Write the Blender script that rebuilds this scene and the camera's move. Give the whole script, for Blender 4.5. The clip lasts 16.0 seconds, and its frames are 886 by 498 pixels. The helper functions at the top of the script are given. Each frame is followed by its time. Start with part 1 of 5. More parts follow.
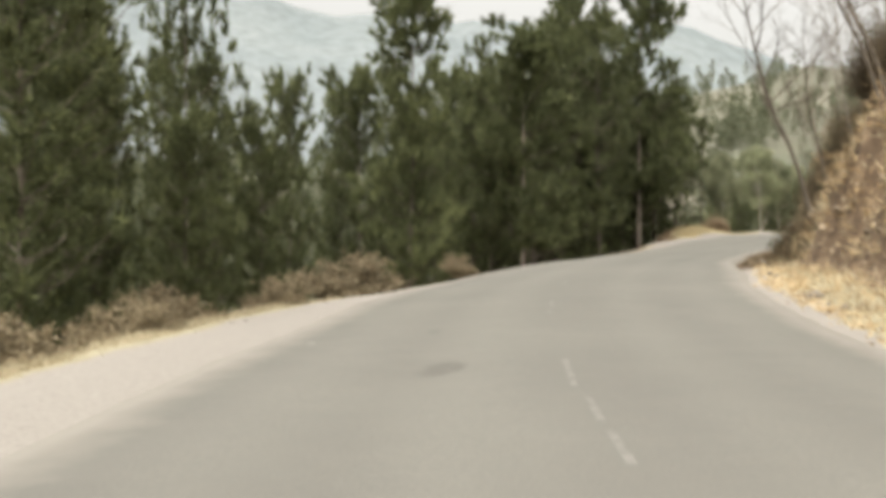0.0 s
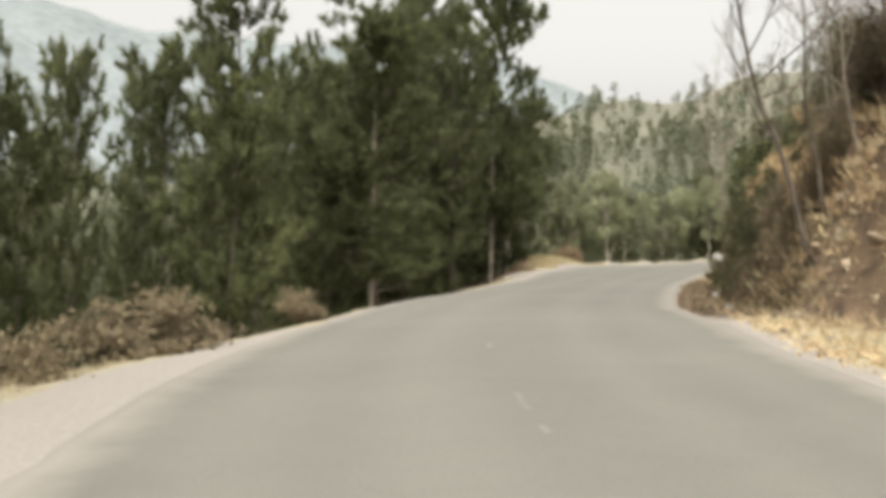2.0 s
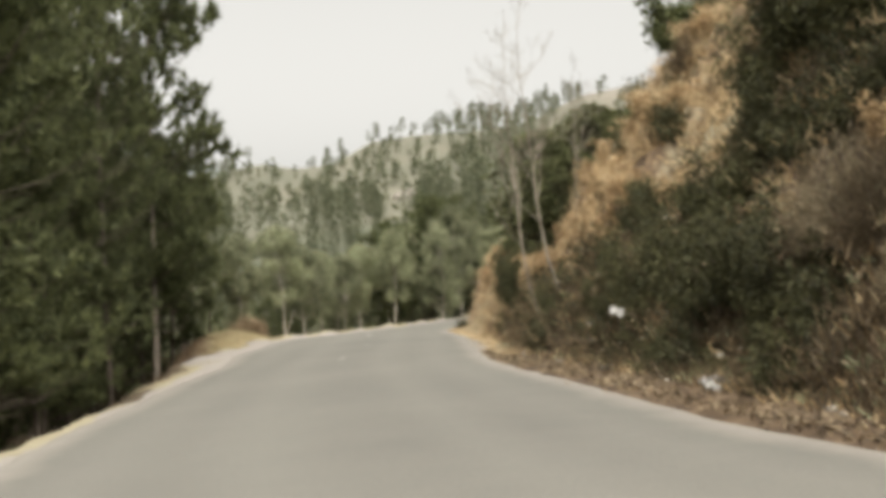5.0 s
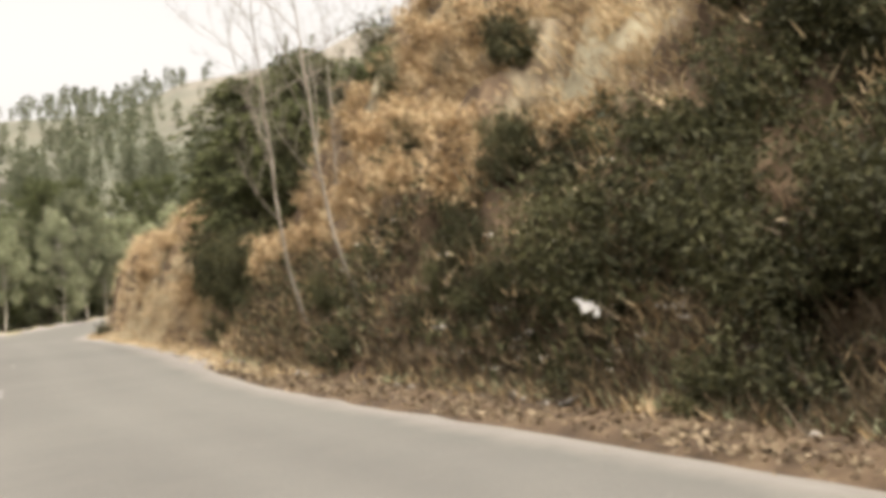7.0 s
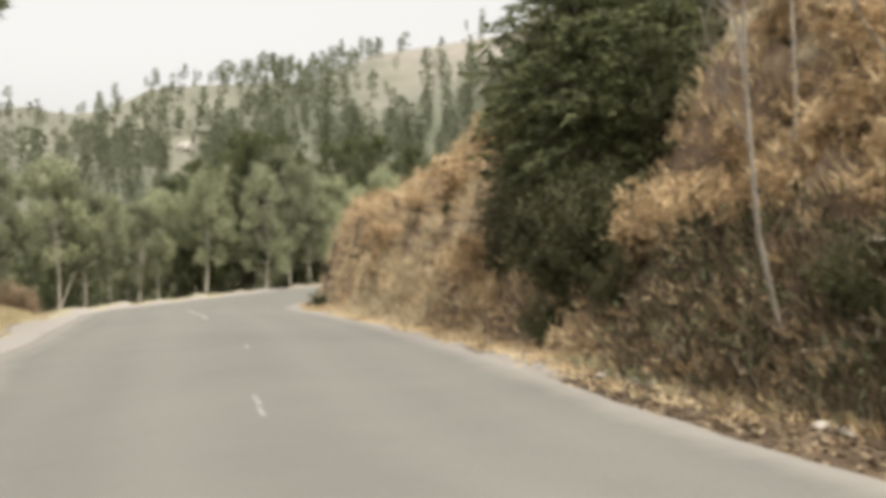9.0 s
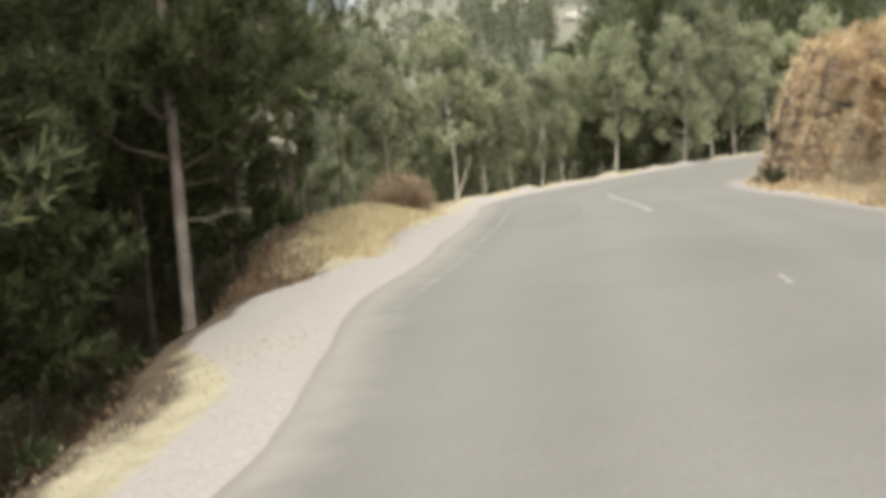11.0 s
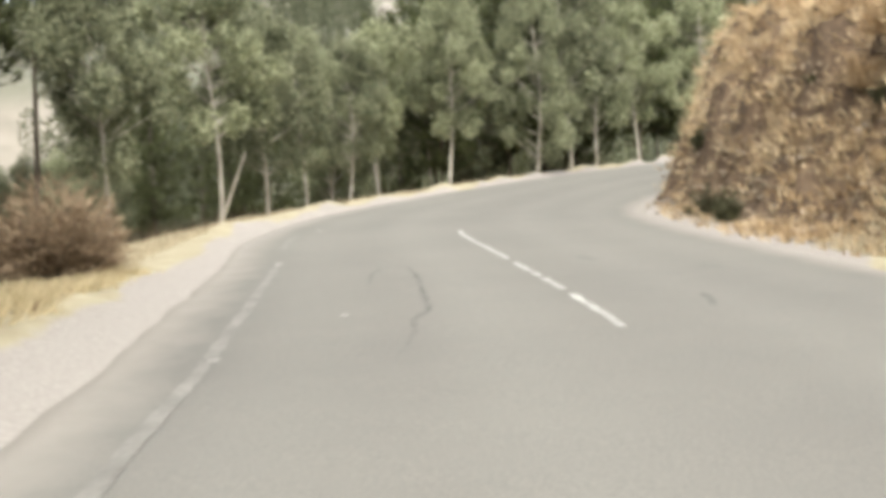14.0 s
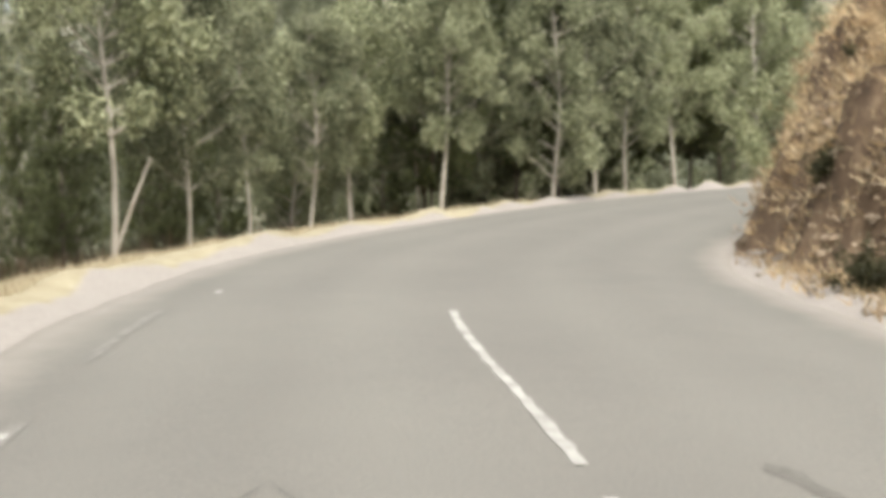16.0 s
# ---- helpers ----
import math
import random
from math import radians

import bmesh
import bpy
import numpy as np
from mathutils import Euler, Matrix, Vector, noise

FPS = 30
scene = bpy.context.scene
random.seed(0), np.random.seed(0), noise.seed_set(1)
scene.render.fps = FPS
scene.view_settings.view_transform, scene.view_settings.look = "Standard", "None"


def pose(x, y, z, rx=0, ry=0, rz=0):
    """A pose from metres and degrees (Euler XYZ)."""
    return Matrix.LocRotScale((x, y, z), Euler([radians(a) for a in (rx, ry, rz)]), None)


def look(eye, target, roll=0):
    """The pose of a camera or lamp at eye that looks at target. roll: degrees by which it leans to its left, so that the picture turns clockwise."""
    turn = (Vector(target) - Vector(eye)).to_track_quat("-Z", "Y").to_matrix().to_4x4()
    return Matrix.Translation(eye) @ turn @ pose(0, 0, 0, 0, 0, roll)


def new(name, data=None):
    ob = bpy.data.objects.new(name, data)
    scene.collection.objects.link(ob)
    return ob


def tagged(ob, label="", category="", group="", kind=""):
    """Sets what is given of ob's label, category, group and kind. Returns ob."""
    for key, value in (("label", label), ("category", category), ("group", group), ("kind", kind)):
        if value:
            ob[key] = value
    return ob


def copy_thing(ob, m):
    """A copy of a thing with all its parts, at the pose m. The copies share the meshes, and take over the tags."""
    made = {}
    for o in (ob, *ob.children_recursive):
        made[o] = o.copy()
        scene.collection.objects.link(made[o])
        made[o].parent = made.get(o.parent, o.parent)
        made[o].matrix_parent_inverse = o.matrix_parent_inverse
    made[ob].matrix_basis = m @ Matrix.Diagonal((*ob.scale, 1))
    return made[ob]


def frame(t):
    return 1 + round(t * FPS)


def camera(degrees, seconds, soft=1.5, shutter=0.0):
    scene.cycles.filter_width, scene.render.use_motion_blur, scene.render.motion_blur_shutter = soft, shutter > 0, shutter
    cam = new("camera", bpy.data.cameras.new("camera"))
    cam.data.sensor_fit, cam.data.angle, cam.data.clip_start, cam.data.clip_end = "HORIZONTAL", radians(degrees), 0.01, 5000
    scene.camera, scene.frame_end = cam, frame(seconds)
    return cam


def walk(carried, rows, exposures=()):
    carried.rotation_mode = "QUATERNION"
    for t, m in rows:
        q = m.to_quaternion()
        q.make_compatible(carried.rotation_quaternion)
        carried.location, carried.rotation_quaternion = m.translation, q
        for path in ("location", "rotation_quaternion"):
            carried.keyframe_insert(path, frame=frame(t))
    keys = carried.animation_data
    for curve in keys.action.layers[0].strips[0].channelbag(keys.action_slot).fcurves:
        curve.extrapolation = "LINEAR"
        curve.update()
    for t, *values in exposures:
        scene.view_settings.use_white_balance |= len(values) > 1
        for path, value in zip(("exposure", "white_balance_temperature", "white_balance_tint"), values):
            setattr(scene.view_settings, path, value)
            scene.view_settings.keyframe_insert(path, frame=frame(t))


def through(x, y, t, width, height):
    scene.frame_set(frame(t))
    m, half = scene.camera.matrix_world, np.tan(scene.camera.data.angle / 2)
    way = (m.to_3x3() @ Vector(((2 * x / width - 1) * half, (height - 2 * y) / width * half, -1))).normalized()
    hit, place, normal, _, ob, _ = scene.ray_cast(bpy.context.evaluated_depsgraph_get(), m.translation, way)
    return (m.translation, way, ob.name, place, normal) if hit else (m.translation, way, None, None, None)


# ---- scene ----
# ---------------------------------------------------------------- camera
cam = camera(42.5, 16.0, soft=5.1, shutter=0.15)
PATH = [
    (0.0, 0.223, -0.084, 1.152, 89.251, -0.048, 0.309),
    (0.5, -0.024, 2.010, 1.191, 89.625, -1.681, -2.855),
    (1.0, -0.189, 3.941, 1.162, 90.869, -1.123, -5.756),
    (1.5, -0.291, 6.004, 1.203, 91.030, -1.022, -7.319),
    (2.0, -0.305, 8.108, 1.204, 90.626, -1.103, -9.053),
    (2.5, -0.324, 10.172, 1.210, 91.458, -1.136, -11.994),
    (3.0, -0.222, 12.221, 1.282, 91.762, 1.719, -13.447),
    (5.5, 1.223, 22.798, 1.332, 95.052, 1.506, -32.062),
    (6.0, 1.496, 24.593, 1.380, 95.351, 1.404, -37.504),
    (6.5, 2.141, 26.409, 1.648, 93.363, 5.035, -43.860),
    (7.0, 2.704, 28.320, 1.668, 92.265, 5.120, -47.364),
    (7.5, 3.642, 30.548, 1.614, 92.975, 4.029, -47.280),
    (8.0, 4.227, 32.277, 1.643, 92.346, 4.023, -47.662),
    (8.5, 4.820, 33.937, 1.727, 91.765, 3.639, -45.977),
    (9.0, 5.554, 35.809, 1.831, 91.911, 1.181, -38.848),
    (9.5, 6.158, 37.438, 1.869, 89.097, 1.079, -33.782),
    (10.0, 6.890, 39.194, 1.880, 87.504, 2.802, -27.835),
    (12.5, 10.691, 49.587, 2.353, 85.753, 2.984, -13.165),
    (13.0, 11.609, 51.153, 2.380, 85.243, 3.210, -11.610),
    (13.5, 12.830, 53.402, 2.296, 85.914, 2.572, -16.676),
    (14.0, 13.983, 55.407, 2.284, 85.817, 1.884, -28.979),
    (14.5, 15.025, 57.248, 2.282, 85.384, -1.770, -30.551),
    (15.0, 16.063, 59.105, 2.307, 85.336, -1.439, -30.533),
    (15.5, 17.124, 60.995, 2.344, 85.835, -0.475, -29.172),
    (16.0, 18.048, 62.588, 2.422, 86.478, -0.293, -29.311),
]
EXPOSURES = [(0, 0.6, 6850, 8), (3, 0.57, 6850, 8), (5.5, 0.44, 6900, 8), (6.4, 0.38, 6950, 9), (7, 0.76, 7000, 12), (8, 0.64, 7000, 12), (9, 0.62, 6780, 9), (9.5, 0.54, 6700, 8), (10, 0.52, 6650, 9), (12.5, 1.10, 6450, 7), (13.5, 1.06, 6450, 8), (14.5, 0.72, 6600, 10), (16, 0.75, 6600, 10)]
walk(cam, [(t, pose(x, y, z, rx, ry, rz)) for t, x, y, z, rx, ry, rz in PATH], EXPOSURES)

# ---------------------------------------------------------------- light
SUN_AZIMUTH, SUN_ELEVATION = 200.0, 55.0      # compass degrees from +y, clockwise
world = bpy.data.worlds.new("world")
scene.world = world
world.use_nodes = True
wn = world.node_tree.nodes
wl = world.node_tree.links
sky = wn.new("ShaderNodeTexSky")
sky.sky_type = 'NISHITA'
sky.sun_disc = False
sky.sun_elevation, sky.sun_rotation = radians(SUN_ELEVATION), radians(SUN_AZIMUTH)
sky.air_density, sky.dust_density, sky.ozone_density = 1.0, 6.0, 1.0
hazy = wn.new("ShaderNodeHueSaturation")
hazy.inputs["Saturation"].default_value = 0.03
hazy.inputs["Value"].default_value = 1.3
wl.new(sky.outputs[0], hazy.inputs["Color"])
wl.new(hazy.outputs[0], wn["Background"].inputs["Color"])
wn["Background"].inputs["Strength"].default_value = 0.14

sun_data = bpy.data.lights.new("sun", 'SUN')
sun_data.energy, sun_data.angle, sun_data.color = 1.3, radians(20), (1.0, 0.93, 0.82)
sun = new("sun", sun_data)
a, e = radians(SUN_AZIMUTH), radians(SUN_ELEVATION)
sun.matrix_world = look(Vector((math.sin(a) * math.cos(e), math.cos(a) * math.cos(e), math.sin(e))) * 100, (0, 0, 0))


# ---------------------------------------------------------------- materials
def material(name, rough=0.9):
    m = bpy.data.materials.new(name)
    m.use_nodes = True
    b = m.node_tree.nodes["Principled BSDF"]
    b.inputs["Roughness"].default_value = rough
    b.inputs["Specular IOR Level"].default_value = 0.3
    return m, m.node_tree.nodes, m.node_tree.links, b


def noise_node(n, l, scale, detail=4.0, rough=0.55, vec=None):
    t = n.new("ShaderNodeTexNoise")
    t.inputs["Scale"].default_value, t.inputs["Detail"].default_value, t.inputs["Roughness"].default_value = scale, detail, rough
    if vec is None:
        vec = n.new("ShaderNodeNewGeometry").outputs["Position"]
    l.new(vec, t.inputs["Vector"])
    return t.outputs["Fac"]


def ramp(n, l, fac, *stops):
    r = n.new("ShaderNodeValToRGB")
    while len(r.color_ramp.elements) < len(stops):
        r.color_ramp.elements.new(0.5)
    for el, (p, c) in zip(r.color_ramp.elements, stops):
        el.position, el.color = p, (*c, 1)
    l.new(fac, r.inputs[0])
    return r.outputs[0]


def mix(n, l, fac, a, b, mode='MIX'):
    m = n.new("ShaderNodeMix")
    m.data_type, m.blend_type = 'RGBA', mode
    for s, v in ((m.inputs[0], fac), (m.inputs[6], a), (m.inputs[7], b)):
        if isinstance(v, (int, float)):
            s.default_value = v
        elif isinstance(v, tuple):
            s.default_value = (*v, 1)
        else:
            l.new(v, s)
    return m.outputs[2]


def bump(n, l, b, height, strength, distance):
    k = n.new("ShaderNodeBump")
    k.inputs["Strength"].default_value, k.inputs["Distance"].default_value = strength, distance
    l.new(height, k.inputs["Height"])
    l.new(k.outputs[0], b.inputs["Normal"])


def two_tone(name, dark, light, scale, rough=0.9, fine=None, bump_by=0.0, random_by=0.0):
    """A surface that varies between two colours at two scales, and a little from object to object."""
    m, n, l, b = material(name, rough)
    big = noise_node(n, l, scale)
    small = noise_node(n, l, fine or scale * 9)
    c = ramp(n, l, big, (0.3, dark), (0.72, light))
    c = mix(n, l, ramp(n, l, small, (0.3, (0.0, 0.0, 0.0)), (0.75, (1.0, 1.0, 1.0))), mix(n, l, 1.0, c, (0.72, 0.72, 0.72), 'MULTIPLY'), c)
    if random_by:
        info = n.new("ShaderNodeObjectInfo")
        h = n.new("ShaderNodeHueSaturation")
        v = n.new("ShaderNodeMapRange")
        v.inputs[3].default_value, v.inputs[4].default_value = 1 - random_by, 1 + random_by
        l.new(info.outputs["Random"], v.inputs[0])
        l.new(v.outputs[0], h.inputs["Value"])
        l.new(c, h.inputs["Color"])
        c = h.outputs[0]
    l.new(c, b.inputs["Base Color"])
    if bump_by:
        bump(n, l, b, small, 0.6, bump_by)
    return m


def foliage(name, dark, light, random_by=0.12, through=0.25):
    """Leaves: their colour differs from leaf to leaf and from clump to clump, and some light comes through."""
    m, n, l, b = material(name, 0.65)
    geo = n.new("ShaderNodeNewGeometry")
    big = noise_node(n, l, 0.9, 3, 0.5)
    f = mix(n, l, 0.5, big, geo.outputs["Random Per Island"])
    c = ramp(n, l, f, (0.25, dark), (0.8, light))
    info = n.new("ShaderNodeObjectInfo")
    h = n.new("ShaderNodeHueSaturation")
    v = n.new("ShaderNodeMapRange")
    v.inputs[3].default_value, v.inputs[4].default_value = 1 - random_by, 1 + random_by
    l.new(info.outputs["Random"], v.inputs[0])
    l.new(v.outputs[0], h.inputs["Value"])
    l.new(c, h.inputs["Color"])
    l.new(h.outputs[0], b.inputs["Base Color"])
    tr = n.new("ShaderNodeBsdfTranslucent")
    l.new(h.outputs[0], tr.inputs["Color"])
    ms = n.new("ShaderNodeMixShader")
    ms.inputs[0].default_value = through
    l.new(b.outputs[0], ms.inputs[1])
    l.new(tr.outputs[0], ms.inputs[2])
    l.new(ms.outputs[0], n["Material Output"].inputs["Surface"])
    return m


def withered(name, dark, mid, light, through=0.25):
    """Dead growth in patches: rusty fronds, bleached tips, dark stalky pockets that paint in shade."""
    m, n, l, b = material(name, 0.75)
    geo = n.new("ShaderNodeNewGeometry")
    big = mix(n, l, 0.5, noise_node(n, l, 0.75, 4, 0.6), noise_node(n, l, 3.1, 3, 0.6))
    f = mix(n, l, 0.36, ramp(n, l, big, (0.40, (0.0, 0.0, 0.0)), (0.60, (1.0, 1.0, 1.0))), geo.outputs["Random Per Island"])
    c = ramp(n, l, f, (0.12, dark), (0.45, mid), (0.9, light))
    l.new(c, b.inputs["Base Color"])
    tr = n.new("ShaderNodeBsdfTranslucent")
    l.new(c, tr.inputs["Color"])
    ms = n.new("ShaderNodeMixShader")
    ms.inputs[0].default_value = through
    l.new(b.outputs[0], ms.inputs[1])
    l.new(tr.outputs[0], ms.inputs[2])
    l.new(ms.outputs[0], n["Material Output"].inputs["Surface"])
    return m


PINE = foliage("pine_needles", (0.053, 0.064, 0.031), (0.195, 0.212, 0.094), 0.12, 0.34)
# paler than the near needles: distance haze is put into this colour
PINE_HAZED = foliage("hazed_pine_needles", (0.112, 0.128, 0.082), (0.215, 0.222, 0.142), 0.12, 0.4)
GUM = foliage("grey_green_leaves", (0.105, 0.122, 0.064), (0.515, 0.530, 0.345), 0.28, 0.43)
SHRUB = foliage("dark_shrub_leaves", (0.034, 0.036, 0.017), (0.120, 0.116, 0.052), 0.3)
DARK_BRUSH = foliage("dark_brown_brush", (0.058, 0.044, 0.028), (0.18, 0.135, 0.080))
BRACKEN = withered("withered_bracken", (0.080, 0.050, 0.028), (0.45, 0.315, 0.170), (0.67, 0.535, 0.345))
FAINT = two_tone("faded_road_paint", (0.197, 0.189, 0.170), (0.295, 0.285, 0.26), 3.0, 0.85, 26)
TAR = two_tone("dark_tar", (0.115, 0.11, 0.098), (0.20, 0.19, 0.17), 3.0, 0.8, 30)
STAIN = two_tone("oil_stain", (0.145, 0.138, 0.122), (0.195, 0.186, 0.165), 3.0, 0.8, 30)
DRY = withered("dry_stalks", (0.15, 0.092, 0.052), (0.56, 0.425, 0.25), (0.74, 0.62, 0.42))
SEED = foliage("pale_seed_heads", (0.45, 0.40, 0.33), (0.75, 0.71, 0.63), 0.1, 0.2)
FALLEN = foliage("fallen_leaves", (0.055, 0.038, 0.024), (0.36, 0.28, 0.185), 0.1, 0.1)
EVERGREEN = foliage("evergreen_sprays", (0.030, 0.036, 0.016), (0.185, 0.195, 0.085), 0.15, 0.32)
STRAW = foliage("straw_grass", (0.36, 0.305, 0.200), (0.53, 0.468, 0.338))
BRUSH = foliage("brown_brush", (0.145, 0.115, 0.072), (0.37, 0.305, 0.20))
CRUMB = foliage("dry_soil_crumbs", (0.14, 0.098, 0.062), (0.46, 0.375, 0.27), 0.1, 0.0)
RED_BRUSH = foliage("reddish_twigs", (0.20, 0.142, 0.088), (0.46, 0.355, 0.235))
GOLD = foliage("golden_straw", (0.40, 0.33, 0.19), (0.66, 0.57, 0.37))
OUTCROP = two_tone("pale_weathered_rock", (0.28, 0.255, 0.22), (0.50, 0.465, 0.41), 0.7, 0.95, 6, 0.05)
RUST = foliage("rusty_litter", (0.10, 0.068, 0.042), (0.27, 0.19, 0.12))
BARK = two_tone("pine_bark", (0.085, 0.068, 0.052), (0.22, 0.185, 0.15), 3.0, 0.95, 30, 0.02, 0.15)
# lighter grey copy of the pine bark, sunlight painted in, for two trunks
SUNLIT_BARK = two_tone("sunlit_pine_bark", (0.19, 0.158, 0.13), (0.42, 0.36, 0.30), 3.0, 0.95, 30, 0.025)
TWIG_BARK = two_tone("dull_pale_bark", (0.19, 0.165, 0.13), (0.40, 0.35, 0.29), 2.5, 0.9, 25, 0.01, 0.1)
PALE_BARK = two_tone("pale_bark", (0.40, 0.36, 0.30), (0.72, 0.67, 0.58), 2.5, 0.85, 25, 0.01, 0.15)
WORN = two_tone("half_worn_road_paint", (0.22, 0.21, 0.19), (0.46, 0.45, 0.42), 5.0, 0.8, 30)
PAINT = two_tone("worn_road_paint", (0.30, 0.29, 0.265), (0.58, 0.57, 0.53), 3.0, 0.8, 26)
LITTER = two_tone("white_plastic", (0.36, 0.35, 0.33), (0.56, 0.55, 0.53), 6.0, 0.5)
CLOD = two_tone("pale_dry_soil", (0.17, 0.125, 0.085), (0.42, 0.345, 0.255), 5.0, 0.95, 30, 0.01, 0.45)
STONE = two_tone("grey_brown_stone", (0.20, 0.17, 0.14), (0.42, 0.38, 0.32), 4.0, 0.9, 40, 0.01, 0.25)


def asphalt():
    m, n, l, b = material("worn_asphalt", 0.85)
    big = noise_node(n, l, 0.22, 4)
    mid = noise_node(n, l, 1.6, 5, 0.65)
    grit = noise_node(n, l, 55.0, 2, 0.7)
    c = ramp(n, l, big, (0.32, (0.158, 0.152, 0.135)), (0.7, (0.205, 0.197, 0.174)))
    c = mix(n, l, ramp(n, l, mid, (0.35, (0.0, 0.0, 0.0)), (0.75, (0.28, 0.28, 0.28))), c, (0.24, 0.225, 0.195))
    way = n.new("ShaderNodeAttribute")
    way.attribute_name = "polish"
    c = mix(n, l, way.outputs["Fac"], c, (0.262, 0.252, 0.224))
    c = mix(n, l, ramp(n, l, grit, (0.3, (0.0, 0.0, 0.0)), (0.7, (0.5, 0.5, 0.5))), c, (0.10, 0.096, 0.090))
    at = n.new("ShaderNodeAttribute")
    at.attribute_name = "dust"
    f = mix(n, l, 0.22, at.outputs["Fac"], mid)
    c = mix(n, l, ramp(n, l, f, (0.42, (0.0, 0.0, 0.0)), (0.62, (0.85, 0.85, 0.85))), c, mix(n, l, grit, (0.245, 0.225, 0.20), (0.34, 0.312, 0.278)))
    l.new(c, b.inputs["Base Color"])
    bump(n, l, b, grit, 0.4, 0.006)
    return m


ASPHALT = asphalt()


def earth():
    """Ground: gravel by the road, straw, needle litter, bare cut soil and far woods, by the zone attributes of the mesh."""
    m, n, l, b = material("ground", 0.95)
    at = n.new("ShaderNodeAttribute")
    at.attribute_name = "zone"
    sep = n.new("ShaderNodeSeparateColor")
    l.new(at.outputs["Color"], sep.inputs[0])
    big = noise_node(n, l, 0.35, 5, 0.6)
    mid = noise_node(n, l, 2.3, 5, 0.65)
    fine = noise_node(n, l, 26.0, 4, 0.7)
    floor = ramp(n, l, mid, (0.3, (0.05, 0.038, 0.025)), (0.7, (0.15, 0.11, 0.07)))
    gravel = ramp(n, l, fine, (0.3, (0.298, 0.274, 0.250)), (0.7, (0.366, 0.338, 0.310)))
    straw = ramp(n, l, mid, (0.3, (0.29, 0.255, 0.172)), (0.7, (0.43, 0.387, 0.272)))
    soil = ramp(n, l, mid, (0.3, (0.06, 0.041, 0.027)), (0.55, (0.145, 0.100, 0.063)), (0.78, (0.33, 0.245, 0.158)))
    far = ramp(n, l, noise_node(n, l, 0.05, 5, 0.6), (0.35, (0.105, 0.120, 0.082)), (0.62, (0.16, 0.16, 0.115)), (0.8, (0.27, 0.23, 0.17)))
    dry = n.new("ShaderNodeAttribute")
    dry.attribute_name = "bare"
    # dry open slopes, their pale tone partly standing in for haze
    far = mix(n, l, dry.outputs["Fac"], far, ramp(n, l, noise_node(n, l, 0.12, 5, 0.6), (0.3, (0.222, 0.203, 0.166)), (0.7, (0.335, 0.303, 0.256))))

    def edge(ch):
        f = mix(n, l, 0.35, sep.outputs[ch], mid)
        return ramp(n, l, f, (0.40, (0.0, 0.0, 0.0)), (0.55, (1.0, 1.0, 1.0)))

    c = mix(n, l, edge(2), floor, soil)
    c = mix(n, l, edge(1), c, straw)
    c = mix(n, l, edge(0), c, gravel)
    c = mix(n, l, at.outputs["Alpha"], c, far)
    c = mix(n, l, ramp(n, l, fine, (0.3, (0.0, 0.0, 0.0)), (0.7, (1.0, 1.0, 1.0))), mix(n, l, 1.0, c, (0.84, 0.83, 0.82), 'MULTIPLY'), c)
    l.new(c, b.inputs["Base Color"])
    bump(n, l, b, fine, 0.3, 0.008)
    return m


EARTH = earth()
# blue-grey of the air in between, put into the mountain's colour
MOUNTAIN = two_tone("hazed_mountain", (0.205, 0.236, 0.246), (0.280, 0.306, 0.310), 0.006, 1.0, 0.05)

# ---------------------------------------------------------------- the lie of the land
# the road's centre line: x, y, height
LINE = [(0.4, -60, 0.4), (0.7, -30, 0.2), (1.0, -10, 0.05), (1.1, 6, -0.05), (1.5, 13, -0.03), (1.9, 17.4, 0.08), (2.6, 22, 0.2), (4.0, 27.5, 0.33), (5.9, 33, 0.47),
        (8.1, 38.5, 0.54), (10.4, 44.3, 0.64), (13.4, 50.4, 0.84), (16.2, 56, 1.0), (19.1, 62.2, 1.12), (21.1, 66.7, 1.14), (23.4, 71.8, 1.16), (26.4, 76.6, 1.22),
        (30.2, 80.3, 1.38), (34.8, 83, 1.68), (40, 84.4, 2.05), (46, 84, 2.5), (53, 81.5, 3.2), (62, 76, 3.8), (80, 62, 5.0), (110, 40, 7.0)]


def catmull(pts, per):
    out = []
    p = [np.array(q, float) for q in pts]
    p = [2 * p[0] - p[1]] + p + [2 * p[-1] - p[-2]]
    for i in range(1, len(p) - 2):
        for k in range(per):
            t = k / per
            a, b, c, d = p[i - 1:i + 3]
            out.append(0.5 * (2 * b + (c - a) * t + (2 * a - 5 * b + 4 * c - d) * t * t + (3 * b - a - 3 * c + d) * t ** 3))
    out.append(p[-2])
    return np.array(out)


CL = catmull(LINE, 14)
SEG = np.diff(CL[:, :2], axis=0)
CS = np.concatenate([[0], np.cumsum(np.hypot(SEG[:, 0], SEG[:, 1]))])
TAN = np.gradient(CL[:, :2], axis=0)
TAN /= np.linalg.norm(TAN, axis=1)[:, None]
RIGHT = np.stack([TAN[:, 1], -TAN[:, 0]], 1)


